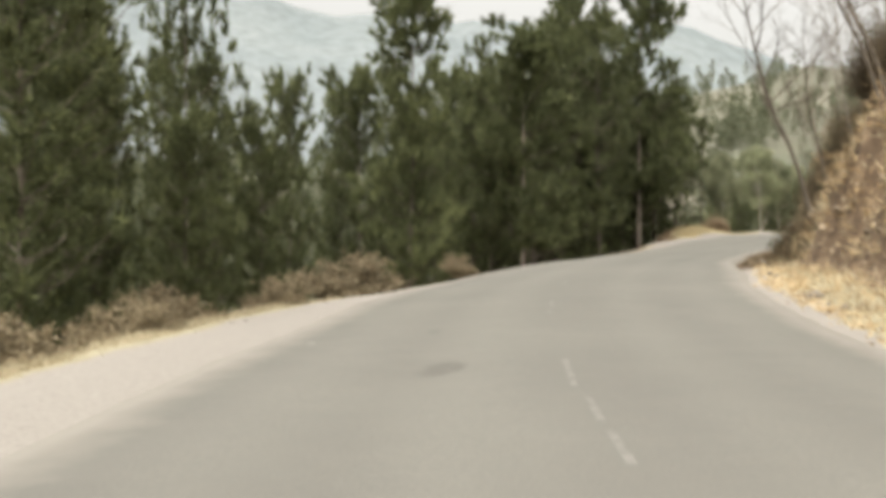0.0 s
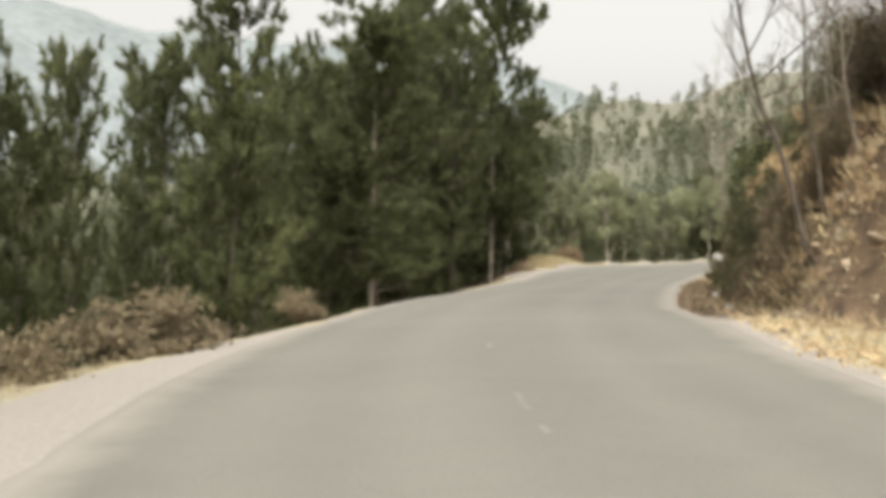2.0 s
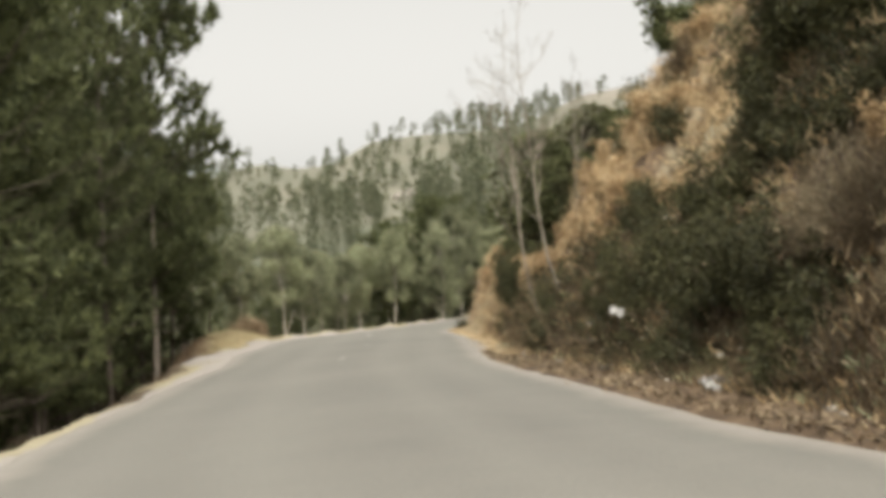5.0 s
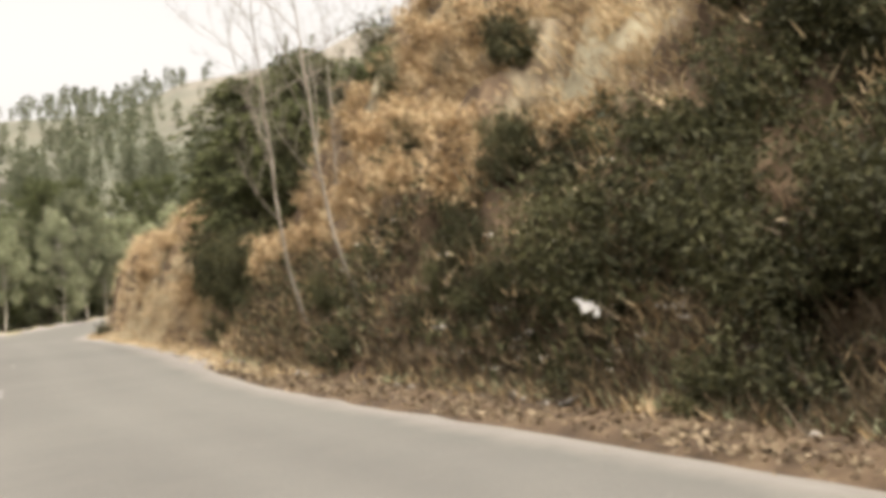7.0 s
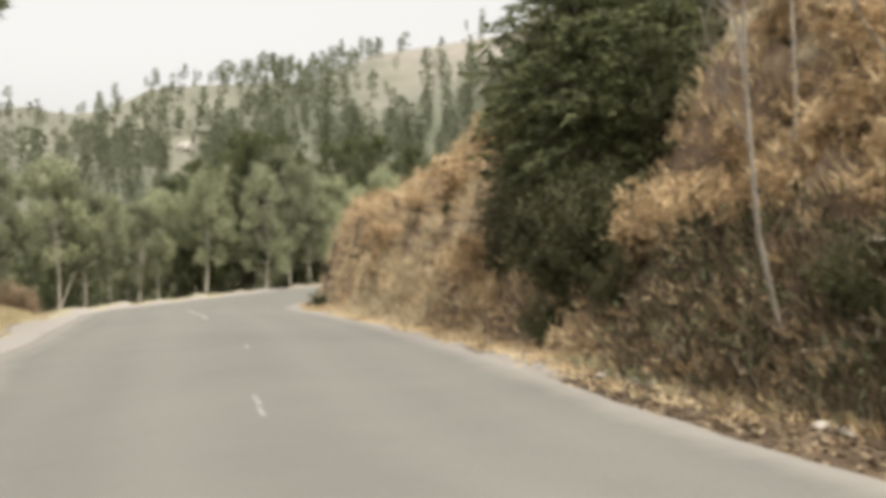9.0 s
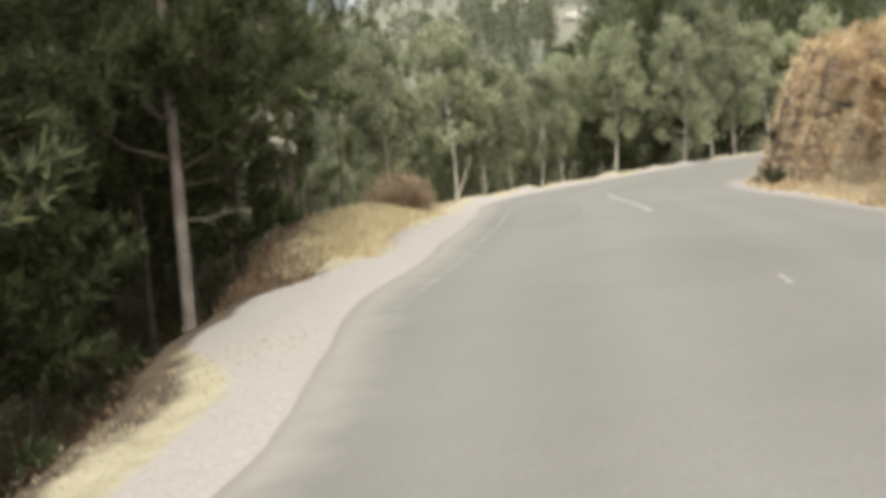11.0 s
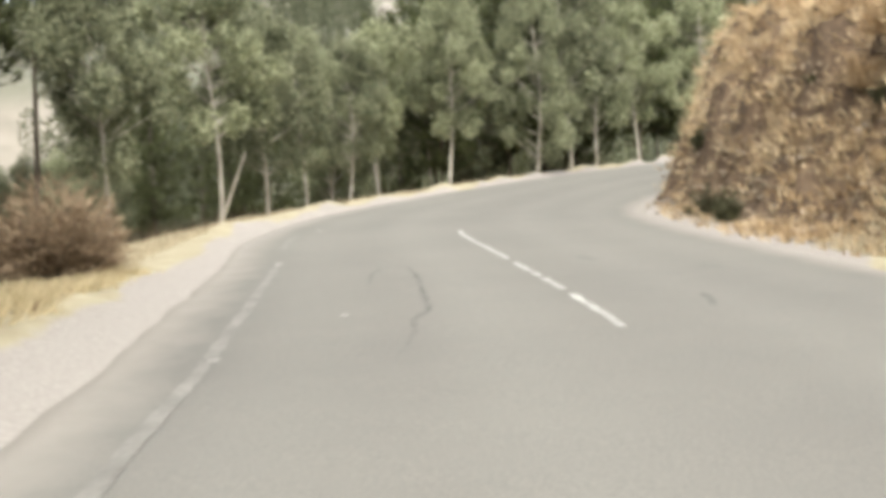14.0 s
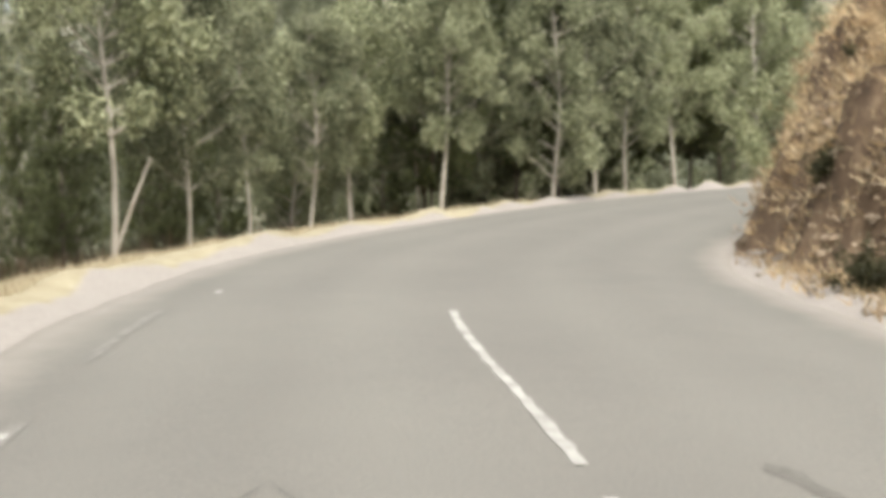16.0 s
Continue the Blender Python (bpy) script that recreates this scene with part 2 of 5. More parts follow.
def road_coords(x, y):
    """Along the road, across it (right positive), and the road's height there."""
    x, y = np.atleast_1d(np.asarray(x, float)), np.atleast_1d(np.asarray(y, float))
    s, u, z = np.empty(len(x)), np.empty(len(x)), np.empty(len(x))
    for i in range(0, len(x), 4000):
        dx, dy = x[i:i + 4000, None] - CL[None, :, 0], y[i:i + 4000, None] - CL[None, :, 1]
        d = dx * dx + dy * dy
        k = np.argmin(d, 1)
        r = np.arange(len(k))
        across = dx[r, k] * RIGHT[k, 0] + dy[r, k] * RIGHT[k, 1]
        along = dx[r, k] * TAN[k, 0] + dy[r, k] * TAN[k, 1]
        inside = np.abs(along) < 2.0
        s[i:i + 4000] = CS[k] + np.where(inside, along, 0)
        u[i:i + 4000] = np.where(inside, across, np.sign(across) * np.sqrt(d[r, k]))
        z[i:i + 4000] = np.interp(s[i:i + 4000], CS, CL[:, 2])
    return s, u, z


def s_of_y(y):
    return float(np.interp(y, CL[:260, 1], CS[:260]))


def smooth(a, b, v):
    t = np.clip((v - a) / (b - a), 0, 1)
    return t * t * (3 - 2 * t)


def waves(x, y, size, seed):
    """Cheap rolling noise, about -1 to 1."""
    rng = np.random.RandomState(seed)
    out = 0
    for k in range(7):
        ang, f, ph = rng.uniform(0, 6.28), rng.uniform(0.6, 1.7) / size, rng.uniform(0, 6.28)
        out = out + np.sin((x * math.cos(ang) + y * math.sin(ang)) * f * 6.28 + ph)
    return out / 3.5


HALF = 3.3


LEFT_EDGE = [(s_of_y(y), w) for y, w in ((44, 0.0), (48, 0.0), (50, 0.12), (52.5, 0.48), (54, 0.5), (57, 0.25), (62, 0.14), (67, 0.12), (71, 0.25), (80, 0.25))]      # where the asphalt widens


def half_left(s):
    return HALF + np.interp(s, *zip(*LEFT_EDGE))


def half_right(s):
    return HALF - 0.36 * smooth(s_of_y(24), s_of_y(29), s) * (1 - smooth(s_of_y(39), s_of_y(46), s)) + 0.32 * smooth(s_of_y(64), s_of_y(72), s)


S57, S66 = s_of_y(57), s_of_y(66)
BEARINGS = [-180, -60, -30, -10, 0, 8, 16, 25, 31, 38, 45, 60, 120, 180]
RIDGE = [0.14, 0.10, 0.06, 0.07, 0.10, 0.13, 0.150, 0.178, 0.198, 0.226, 0.258, 0.30, 0.28, 0.14]
FAR_BEARINGS = [-180, -60, -30, -12, -5, 4, 9, 12, 15, 20, 40, 60, 180]
FAR_RIDGE = [0.10, 0.16, 0.20, 0.210, 0.190, 0.182, 0.178, 0.172, 0.155, 0.13, 0.15, 0.22, 0.1]


SHOULDER = [(s_of_y(y), w) for y, w in ((0, 0.9), (10, 1.1), (20, 1.2), (26, 0.8), (30, 0.45), (42, 0.5), (45, 0.95), (48, 1.4), (52, 1.5), (54.5, 1.55), (57, 1.1), (60, 0.78), (65, 0.66), (68, 0.64), (71, 0.56), (80, 0.5))]
FALL_OFF = [(s_of_y(y), w) for y, w in ((12, 0.0), (24, 1.0), (48, 1.0), (60, 0.0))]


def shoulder(s):
    return np.interp(s, *zip(*SHOULDER)) + (0.06 * np.sin(s * 0.83) + 0.04 * np.sin(s * 2.1))


def crossfall(s, u):
    """The carriageway leans outwards, to the valley, along its middle stretch."""
    return np.where(u < 0, 0.066, 0.035) * np.clip(u, -5, 5) * np.interp(s, *zip(*FALL_OFF))


FOOT = [(s_of_y(y), w) for y, w in ((8, 1.8), (18.5, 1.9), (22, 1.85), (25, 1.4), (28, 0.95), (46, 0.95), (52, 0.7), (57, 0.95), (65, 1.1), (70, 1.4), (75, 1.7), (77.5, 1.2), (79.5, 0.45), (82, 0.2))]
CUT = [(s_of_y(y), w) for y, w in ((20, 1.0), (24, 0.8), (28, 0.0), (67, 0.0), (76, 1.0))]          # where the foot of the bank is cut steep


def foot(s):
    return np.interp(s, *zip(*FOOT)) + 0.15 * np.sin(s * 0.33 + 2.0) + 0.12 * np.sin(s * 1.1)


SAG_AT = [(s_of_y(y), w) for y, w in ((14, 0.0), (26, 1.0), (50, 1.0), (58, 0.0))]


def SAG(s):
    """Where the gravel verge tips over towards the valley."""
    return np.interp(s, *zip(*SAG_AT))


def height(x, y):
    x, y = np.atleast_1d(np.asarray(x, float)), np.atleast_1d(np.asarray(y, float))
    s, u, zr = road_coords(x, y)
    rough = waves(x, y, 3.0, 1) * 0.5 + waves(x, y, 1.1, 2) * 0.3
    # valley side
    dl = -u - half_left(s) - shoulder(s)
    flat = smooth(S57 + 2, S66 + 4, s)
    slope = 0.62 - 0.42 * flat
    down = -np.clip(dl - 0.4, 0, None) * slope - 0.12 * np.clip(dl + 1.0, 0, 1.4) * SAG(s)
    lip = smooth(s_of_y(42), s_of_y(46), s) * (1 - smooth(S57 - 1.5, S57 + 1.5, s))          # a sharp edge above the pines
    down = down - 0.5 * smooth(0.12, 0.8, dl) * lip
    down = np.where(down < -9, -9 + (down + 9) * 0.3, down)
    hump = 0.92 * np.exp(-((dl - 1.5) / 1.0) ** 2) * smooth(S57 - 1.6, S57 + 2.4, s) * (1 - 0.55 * smooth(S66 - 5.5, S66 - 2.0, s)) * (1 - smooth(S66 - 2.5, S66 + 0.5, s))
    berm = 0.16 * np.clip(0.6 + waves(x, y, 1.6, 8), 0, 1.4) * np.exp(-((dl - 0.1) / 0.45) ** 2) * smooth(S66 + 5, S66 + 10, s)
    left = berm + down + hump * (dl > 0) + np.clip(dl, 0, 1.5) * (0.1 * rough) + 0.04 * np.clip(dl, 0, 1)
    # hill side
    dr = u - HALF - foot(s)
    lump = 0.45 * rough + 0.35 * waves(x, y, 0.9, 3)
    d = np.clip(dr + np.clip(dr, 0, 1) * lump, 0, None)
    spur = smooth(s_of_y(50), s_of_y(56), s)          # the hill drops to a low spur where the road bends round it
    cut = np.interp(s, *zip(*CUT))
    right = 1.55 * np.clip(d, 0, 2.2) + cut * (0.9 * np.clip(d, 0, 1.0) - 0.2 * np.clip(d - 1.0, 0, 1.2)) + (1.0 - 0.2 * spur) * np.clip(d - 2.2, 0, 9) + 0.55 * np.clip(d - 11.2, 0, 60)
    right = np.where(spur > 0, right - spur * np.clip(right - 4.3, 0, 7) * 0.75, right)
    right = right - smooth(s_of_y(65), s_of_y(73), s) * np.clip(right - 3.4, 0, 8) * 0.6
    right = right + 1.3 * np.exp(-((s - s_of_y(45.5)) / 3.2) ** 2) * smooth(2.0, 5.0, dr) + 0.5 * np.clip(d / 3, 0, 1) * rough + (0.30 * waves(x, y, 1.5, 9) + 0.16 * waves(x, y, 0.8, 10)) * np.clip(d / 1.0, 0, 1)
    near = zr + crossfall(s, u) + np.where(u < 0, np.where(dl > -1.0, left, 0), np.where(dr > 0, right, 0) + 0.10 * np.clip(u - half_right(s) - 0.25, 0, 1.6) * cut)
    # under the carriageway the ground lies lower
    edge_at = np.where(u < 0, half_left(s), half_right(s))
    near = near - 0.10 * (1 - smooth(0.1, 0.5, np.abs(u) - edge_at))
    # the land beyond
    bx, by = x - 8, y - 35
    r, be = np.hypot(bx, by), np.degrees(np.arctan2(bx, by))
    ridge = np.interp(be, BEARINGS, RIDGE) * 290 + 3 * waves(x, y, 70, 4)
    up = np.clip((r - 75) / 215, 0, 1)
    base = np.interp(be, [-10, 12, 60], [-10, -1, 5])
    beyond = base + (ridge - base) * up ** 1.15 + 2.0 * waves(x, y, 30, 5) * up
    beyond = beyond - np.clip(r - 290, 0, 200) * 0.1
    beyond = beyond * (1 - smooth(500, 1100, r))
    w = smooth(30, 95, np.abs(u)) * smooth(50, 110, r)
    return near * (1 - w) + beyond * w


def ground_z(x, y):
    return float(height(x, y)[0])


def axis(lo, hi, step, reach):
    mid = list(np.arange(lo, hi + step / 2, step))
    out, d = [], step
    p = 0.0
    while p < reach:
        d *= 1.16
        p += d
        out.append(p)
    return np.array([lo - v for v in reversed(out)] + mid + [hi + v for v in out])


def mesh_object(name, verts, faces, mat, parent=None, smooth_shade=False):
    me = bpy.data.meshes.new(name)
    me.from_pydata([tuple(v) for v in verts], [], [tuple(f) for f in faces])
    me.materials.append(mat)
    if smooth_shade:
        me.shade_smooth()
    ob = new(name, me)
    ob.parent = parent
    return ob


gx, gy = axis(-12, 42, 0.33, 3000), axis(0, 92, 0.33, 3000)
GX, GY = np.meshgrid(gx, gy)
GZ = height(GX.ravel(), GY.ravel())
nx, ny = len(gx), len(gy)
i, j = np.meshgrid(np.arange(nx - 1), np.arange(ny - 1))
q = (j * nx + i).ravel()
ground = mesh_object("ground", np.stack([GX.ravel(), GY.ravel(), GZ], 1), np.stack([q, q + 1, q + nx + 1, q + nx], 1), EARTH, smooth_shade=True)
gs, gu, gzr = road_coords(GX.ravel(), GY.ravel())
gl, gr = -gu - half_left(gs) - shoulder(gs), gu - HALF - foot(gs)
zone = np.zeros((nx * ny, 4), np.float32)
gn = waves(GX.ravel(), GY.ravel(), 4.0, 9)
sandy = smooth(s_of_y(43), s_of_y(46), gs) * (1 - smooth(s_of_y(50.5), s_of_y(53), gs))
zone[:, 0] = np.where(gu < 0, 1 - smooth(-0.2, 0.25, gl + 0.15 * gn + 0.75 * sandy), (1 - smooth(0.15, 0.75, gu - half_right(gs) + 0.25 * gn - 0.5 * smooth(s_of_y(64), s_of_y(70), gs))) * (1 - smooth(-0.35, 0.05, gr)) * (0.75 + 0.25 * smooth(s_of_y(60), s_of_y(68), gs) - 0.55 * smooth(s_of_y(25), s_of_y(29), gs) * (1 - smooth(s_of_y(44), s_of_y(50), gs))))
zone[:, 1] = np.where(gu < 0, (1 - smooth(1.2, 2.6, gl + 0.4 * gn - 1.4 * smooth(S57 - 1, S66, gs) + 2.1 * smooth(s_of_y(38), s_of_y(43), gs) * (1 - smooth(S57 - 1.5, S57 + 1.5, gs)))), np.maximum((0.30 + 0.3 * smooth(s_of_y(64), s_of_y(70), gs)) * smooth(0.8, 3.0, gr) + 0.25 * gn, 0.72 * (1 - smooth(-0.65, -0.05, gr + 0.2 * gn)) * (1 - smooth(s_of_y(24), s_of_y(28), gs) * (1 - smooth(s_of_y(56), s_of_y(62), gs)))))
zone[:, 2] = np.where(gu < 0, 0.2, 1.0)
zone[:, 3] = smooth(75, 130, np.hypot(GX.ravel() - 8, GY.ravel() - 35))
attr = ground.data.attributes.new("zone", 'FLOAT_COLOR', 'POINT')
attr.data.foreach_set("color", zone.ravel())
gr_, gb_ = np.hypot(GX.ravel() - 8, GY.ravel() - 35), np.degrees(np.arctan2(GX.ravel() - 8, GY.ravel() - 35))
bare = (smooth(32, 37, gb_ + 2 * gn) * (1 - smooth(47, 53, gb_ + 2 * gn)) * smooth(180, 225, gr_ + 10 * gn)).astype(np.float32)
# the gap behind the bend turns pale in place of hazy distance
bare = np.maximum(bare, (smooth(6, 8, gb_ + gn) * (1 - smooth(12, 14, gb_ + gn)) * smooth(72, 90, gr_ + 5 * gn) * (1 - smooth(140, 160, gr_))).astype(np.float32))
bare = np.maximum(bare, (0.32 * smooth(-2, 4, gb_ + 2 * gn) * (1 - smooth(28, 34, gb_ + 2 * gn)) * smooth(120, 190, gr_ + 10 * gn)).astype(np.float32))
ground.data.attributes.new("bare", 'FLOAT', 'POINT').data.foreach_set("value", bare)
# the far mountain, beyond all parallax, with haze painted into its colour
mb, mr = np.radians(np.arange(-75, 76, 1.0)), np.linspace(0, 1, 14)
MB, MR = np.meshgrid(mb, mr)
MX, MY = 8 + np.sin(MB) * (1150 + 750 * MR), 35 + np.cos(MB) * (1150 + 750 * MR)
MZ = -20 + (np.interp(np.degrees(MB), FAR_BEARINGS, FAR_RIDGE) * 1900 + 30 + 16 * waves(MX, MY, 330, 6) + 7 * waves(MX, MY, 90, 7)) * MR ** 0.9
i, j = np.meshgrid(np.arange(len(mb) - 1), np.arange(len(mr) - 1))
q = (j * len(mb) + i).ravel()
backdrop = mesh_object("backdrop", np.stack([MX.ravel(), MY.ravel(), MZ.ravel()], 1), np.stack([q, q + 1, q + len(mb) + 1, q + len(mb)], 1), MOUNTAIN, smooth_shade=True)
tagged(backdrop, "wooded mountain in the distance, painted pale blue-grey with haze", "mountain", kind="structure")
tagged(ground, "dry hillside ground with gravel verge and straw grass", "ground", kind="structure")

# carriageway: a ribbon with ragged edges, slightly cambered
rv, rf = [], []
ACROSS = np.array([-1.025] + list(np.linspace(-1, 1, 33)) + [1.025])
RS = np.arange(0, CS[-1], 0.3)
rx_, ry_, rz_ = (np.interp(RS, CS, CL[:, k]) for k in range(3))
rnx, rny = np.interp(RS, CS, RIGHT[:, 0]), np.interp(RS, CS, RIGHT[:, 1])
for k, s in enumerate(RS):
    for a in ACROSS:
        w = float(half_left(s) if a < 0 else half_right(s)) + (0.07 * noise.noise((s * 0.35, a, 0)) + 0.06 * noise.noise((s * 1.3, a, 5))) * (abs(a) >= 1)
        rv.append((rx_[k] + rnx[k] * a * w, ry_[k] + rny[k] * a * w, rz_[k] + float(crossfall(s, a * w)) + 0.05 * (1 - a * a) - 0.005 - 0.14 * (abs(a) > 1)))
m = len(ACROSS)
for k in range(len(RS) - 1):
    for c in range(m - 1):
        rf.append((k * m + c, k * m + c + 1, (k + 1) * m + c + 1, (k + 1) * m + c))
road = mesh_object("road", rv, rf, ASPHALT, smooth_shade=True)
dust = np.tile(np.interp(ACROSS, [-1.0, -0.92, -0.84, -0.7, 0, 0.6, 0.8, 0.92, 1.0], [0.72, 0.53, 0.42, 0.14, 0.10, 0.14, 0.32, 0.52, 0.72]), len(RS)).astype(np.float32)
road.data.attributes.new("dust", 'FLOAT', 'POINT').data.foreach_set("value", dust)
polish = np.tile(np.interp(ACROSS * HALF, [-3.3, -2.7, -2.2, -1.5, -0.9, -0.2, 0.5, 1.0, 1.7, 2.3, 3.0], [0.0, 0.08, 0.34, 0.06, 0.38, 0.10, 0.02, 0.32, 0.04, 0.30, 0.0]), len(RS)).astype(np.float32)
road.data.attributes.new("polish", 'FLOAT', 'POINT').data.foreach_set("value", polish)
tagged(road, "worn grey asphalt hill road bending right", "road", kind="structure")


def road_point(s, u, lift=0.0):
    a = u / float(half_left(s) if u < 0 else half_right(s))
    return (float(np.interp(s, CS, CL[:, 0]) + np.interp(s, CS, RIGHT[:, 0]) * u), float(np.interp(s, CS, CL[:, 1]) + np.interp(s, CS, RIGHT[:, 1]) * u), float(np.interp(s, CS, CL[:, 2]) + crossfall(s, u)) + 0.05 * (1 - a * a) - 0.005 + lift)


def paint(s0, s1, u, wide, name, label, seed, mat=None, drift=0.0):
    rng = random.Random(seed)
    n = max(2, int((s1 - s0) / 0.12))
    v, f = [], []
    for k in range(n + 1):
        s = s0 + (s1 - s0) * k / n
        for side in (-1, 1):
            v.append(road_point(s, u + drift * (s - s0) + side * wide * rng.uniform(0.3, 0.55), 0.007))
    f = [(2 * k, 2 * k + 1, 2 * k + 3, 2 * k + 2) for k in range(n)]
    ob = mesh_object(name, v, f, mat or PAINT)
    return tagged(ob, label, "road marking", "road markings", "structure")


# ---------------------------------------------------------------- plants
def leaf_mesh(name, a, mat, parent=None, corners=4, seed=3):
    """Many separate leaves in one mesh. A row of a: place, direction, length, width."""
    rng = np.random.RandomState(seed)
    n = len(a)
    p, d = a[:, :3], a[:, 3:6] / np.maximum(np.linalg.norm(a[:, 3:6], axis=1), 1e-6)[:, None]
    side = np.cross(d, rng.normal(size=(n, 3)))
    side /= np.maximum(np.linalg.norm(side, axis=1), 1e-6)[:, None]
    ln, wd = a[:, 6:7], a[:, 7:8]
    if corners == 3:
        v = np.stack([p - side * wd * 0.5, p + side * wd * 0.5, p + d * ln], 1)
        k = 3
    else:
        fold = np.cross(d, side) * wd * 0.25
        v = np.stack([p, p + d * ln * 0.45 + side * wd * 0.5 + fold, p + d * ln, p + d * ln * 0.45 - side * wd * 0.5 + fold], 1)
        k = 4
    me = bpy.data.meshes.new(name)
    me.vertices.add(n * k)
    me.vertices.foreach_set("co", v.ravel().astype(np.float32))
    me.loops.add(n * k)
    me.loops.foreach_set("vertex_index", np.arange(n * k, dtype=np.int32))
    me.polygons.add(n)
    me.polygons.foreach_set("loop_start", np.arange(0, n * k, k, dtype=np.int32))
    me.update(calc_edges=True)
    me.materials.append(mat)
    ob = new(name, me)
    ob.parent = parent
    return ob


class Shape:
    def __init__(self):
        self.v, self.f, self.leaves = [], [], []

    def tube(self, pts, radii, sides=6):
        base = len(self.v)
        for k, p in enumerate(pts):
            p = Vector(p)
            d = Vector(pts[min(k + 1, len(pts) - 1)]) - Vector(pts[max(k - 1, 0)])
            d = d.normalized() if d.length else Vector((0, 0, 1))
            a = d.orthogonal().normalized()
            b = d.cross(a)
            for c in range(sides):
                t = 6.2832 * c / sides
                self.v.append(p + (a * math.cos(t) + b * math.sin(t)) * radii[k])
        for k in range(len(pts) - 1):
            for c in range(sides):
                c2 = (c + 1) % sides
                self.f.append((base + k * sides + c, base + k * sides + c2, base + (k + 1) * sides + c2, base + (k + 1) * sides + c))

    def blade(self, p, d, length, wide, rng):
        self.leaves.append((p.x, p.y, p.z, d.x, d.y, d.z, length, wide))

    def tuft(self, p, d, size, count, rng, spread=0.9, wide=0.1):
        for _ in range(count):
            w = Vector((rng.gauss(0, 1), rng.gauss(0, 1), rng.gauss(0, 1))) * spread * 0.6 + d
            self.blade(p, w, size * rng.uniform(0.7, 1.2), size * wide, rng)

    def mesh(self, name, mat, parent=None, label=""):
        if self.leaves:
            ob = leaf_mesh(name, np.array(self.leaves), mat, parent, 3)
        else:
            ob = mesh_object(name, self.v, self.f, mat, parent)
        if label:
            tagged(ob, label)
        return ob


def thing(name, label, category, group=""):
    return tagged(new(name), label, category, group)


def rand_dir(rng, up=0.0):
    d = Vector((rng.gauss(0, 1), rng.gauss(0, 1), rng.gauss(0, 1) + up))
    return d.normalized()


def pine(seed, tall, spread, bare, clumps=5, tufts=7, blades=8, wide=0.15, bark=None, top=(0.8, 1.0, 0.85, 0.52, 0.2)):
    """A long-needled pine: tapered trunk, whorls of limbs, and twigs that end in upturned brushes of needles."""
    rng = random.Random(seed)
    root = thing("pine_tree", "dark green long-needled pine with a slender brown trunk", "tree", "pines below the road")
    wood, limb, leaf = Shape(), Shape(), Shape()
    bend = (rng.uniform(-0.3, 0.3), rng.uniform(-0.3, 0.3))
    axis_at = lambda h: Vector((bend[0] * math.sin(h / tall * 2.5), bend[1] * math.sin(h / tall * 2.2), h))
    hs = [tall * k / 9 for k in range(10)]
    wood.tube([axis_at(h) - Vector((0, 0, 0.5)) * (h == 0) for h in hs], [0.0075 * tall * (1 - 0.9 * h / tall) + 0.012 for h in hs], 8)
    h = tall * bare
    while h < tall * 0.985:
        f = (h - tall * bare) / (tall * (1 - bare))
        reach = spread * float(np.interp(f, [0, 0.25, 0.6, 0.85, 1.0], top))
        for _ in range(rng.randint(4, 6)):
            az = rng.uniform(0, 6.2832)
            ln = reach * rng.uniform(0.55, 1.15)
            d = Vector((math.cos(az), math.sin(az), rng.uniform(0.0, 0.4) + 0.7 * f * f)).normalized()
            p0 = axis_at(h + rng.uniform(-0.2, 0.2))
            tip = p0 + d * ln + Vector((0, 0, 0.18 * ln))
            limb.tube([p0, p0 + d * ln * 0.5, tip], [0.018 * (1 - 0.6 * f) + 0.006, 0.012, 0.004], 4)
            for k in range(clumps):
                t = 1.0 if k == 0 else rng.uniform(0.0, 0.95)
                c = p0.lerp(tip, t)
                out = (d * 0.6 + Vector((0, 0, 0.75)) + rand_dir(rng) * 0.75).normalized()
                c = c + out * (0.12 + 0.16 * rng.random()) * (0 if k == 0 else 1.6)
                for q in range(tufts):
                    p = c + out * 0.38 * q / tufts + rand_dir(rng) * 0.07
                    leaf.tuft(p, out, rng.uniform(0.20, 0.34), blades, rng, 0.95, wide)
        h += tall * rng.uniform(0.04, 0.065)
    for _ in range(6):
        p = axis_at(tall * rng.uniform(0.9, 1.0)) + Vector((rng.gauss(0, 0.2), rng.gauss(0, 0.2), 0))
        for q in range(5):
            leaf.tuft(p + Vector((0, 0, 0.12 * q)), Vector((0, 0, 1)), 0.3, blades, rng, 0.8, wide)
    wood.mesh("trunk", bark or BARK, root)
    limb.mesh("branchwork", BARK, root)
    leaf.mesh("needles", PINE, root)
    return root


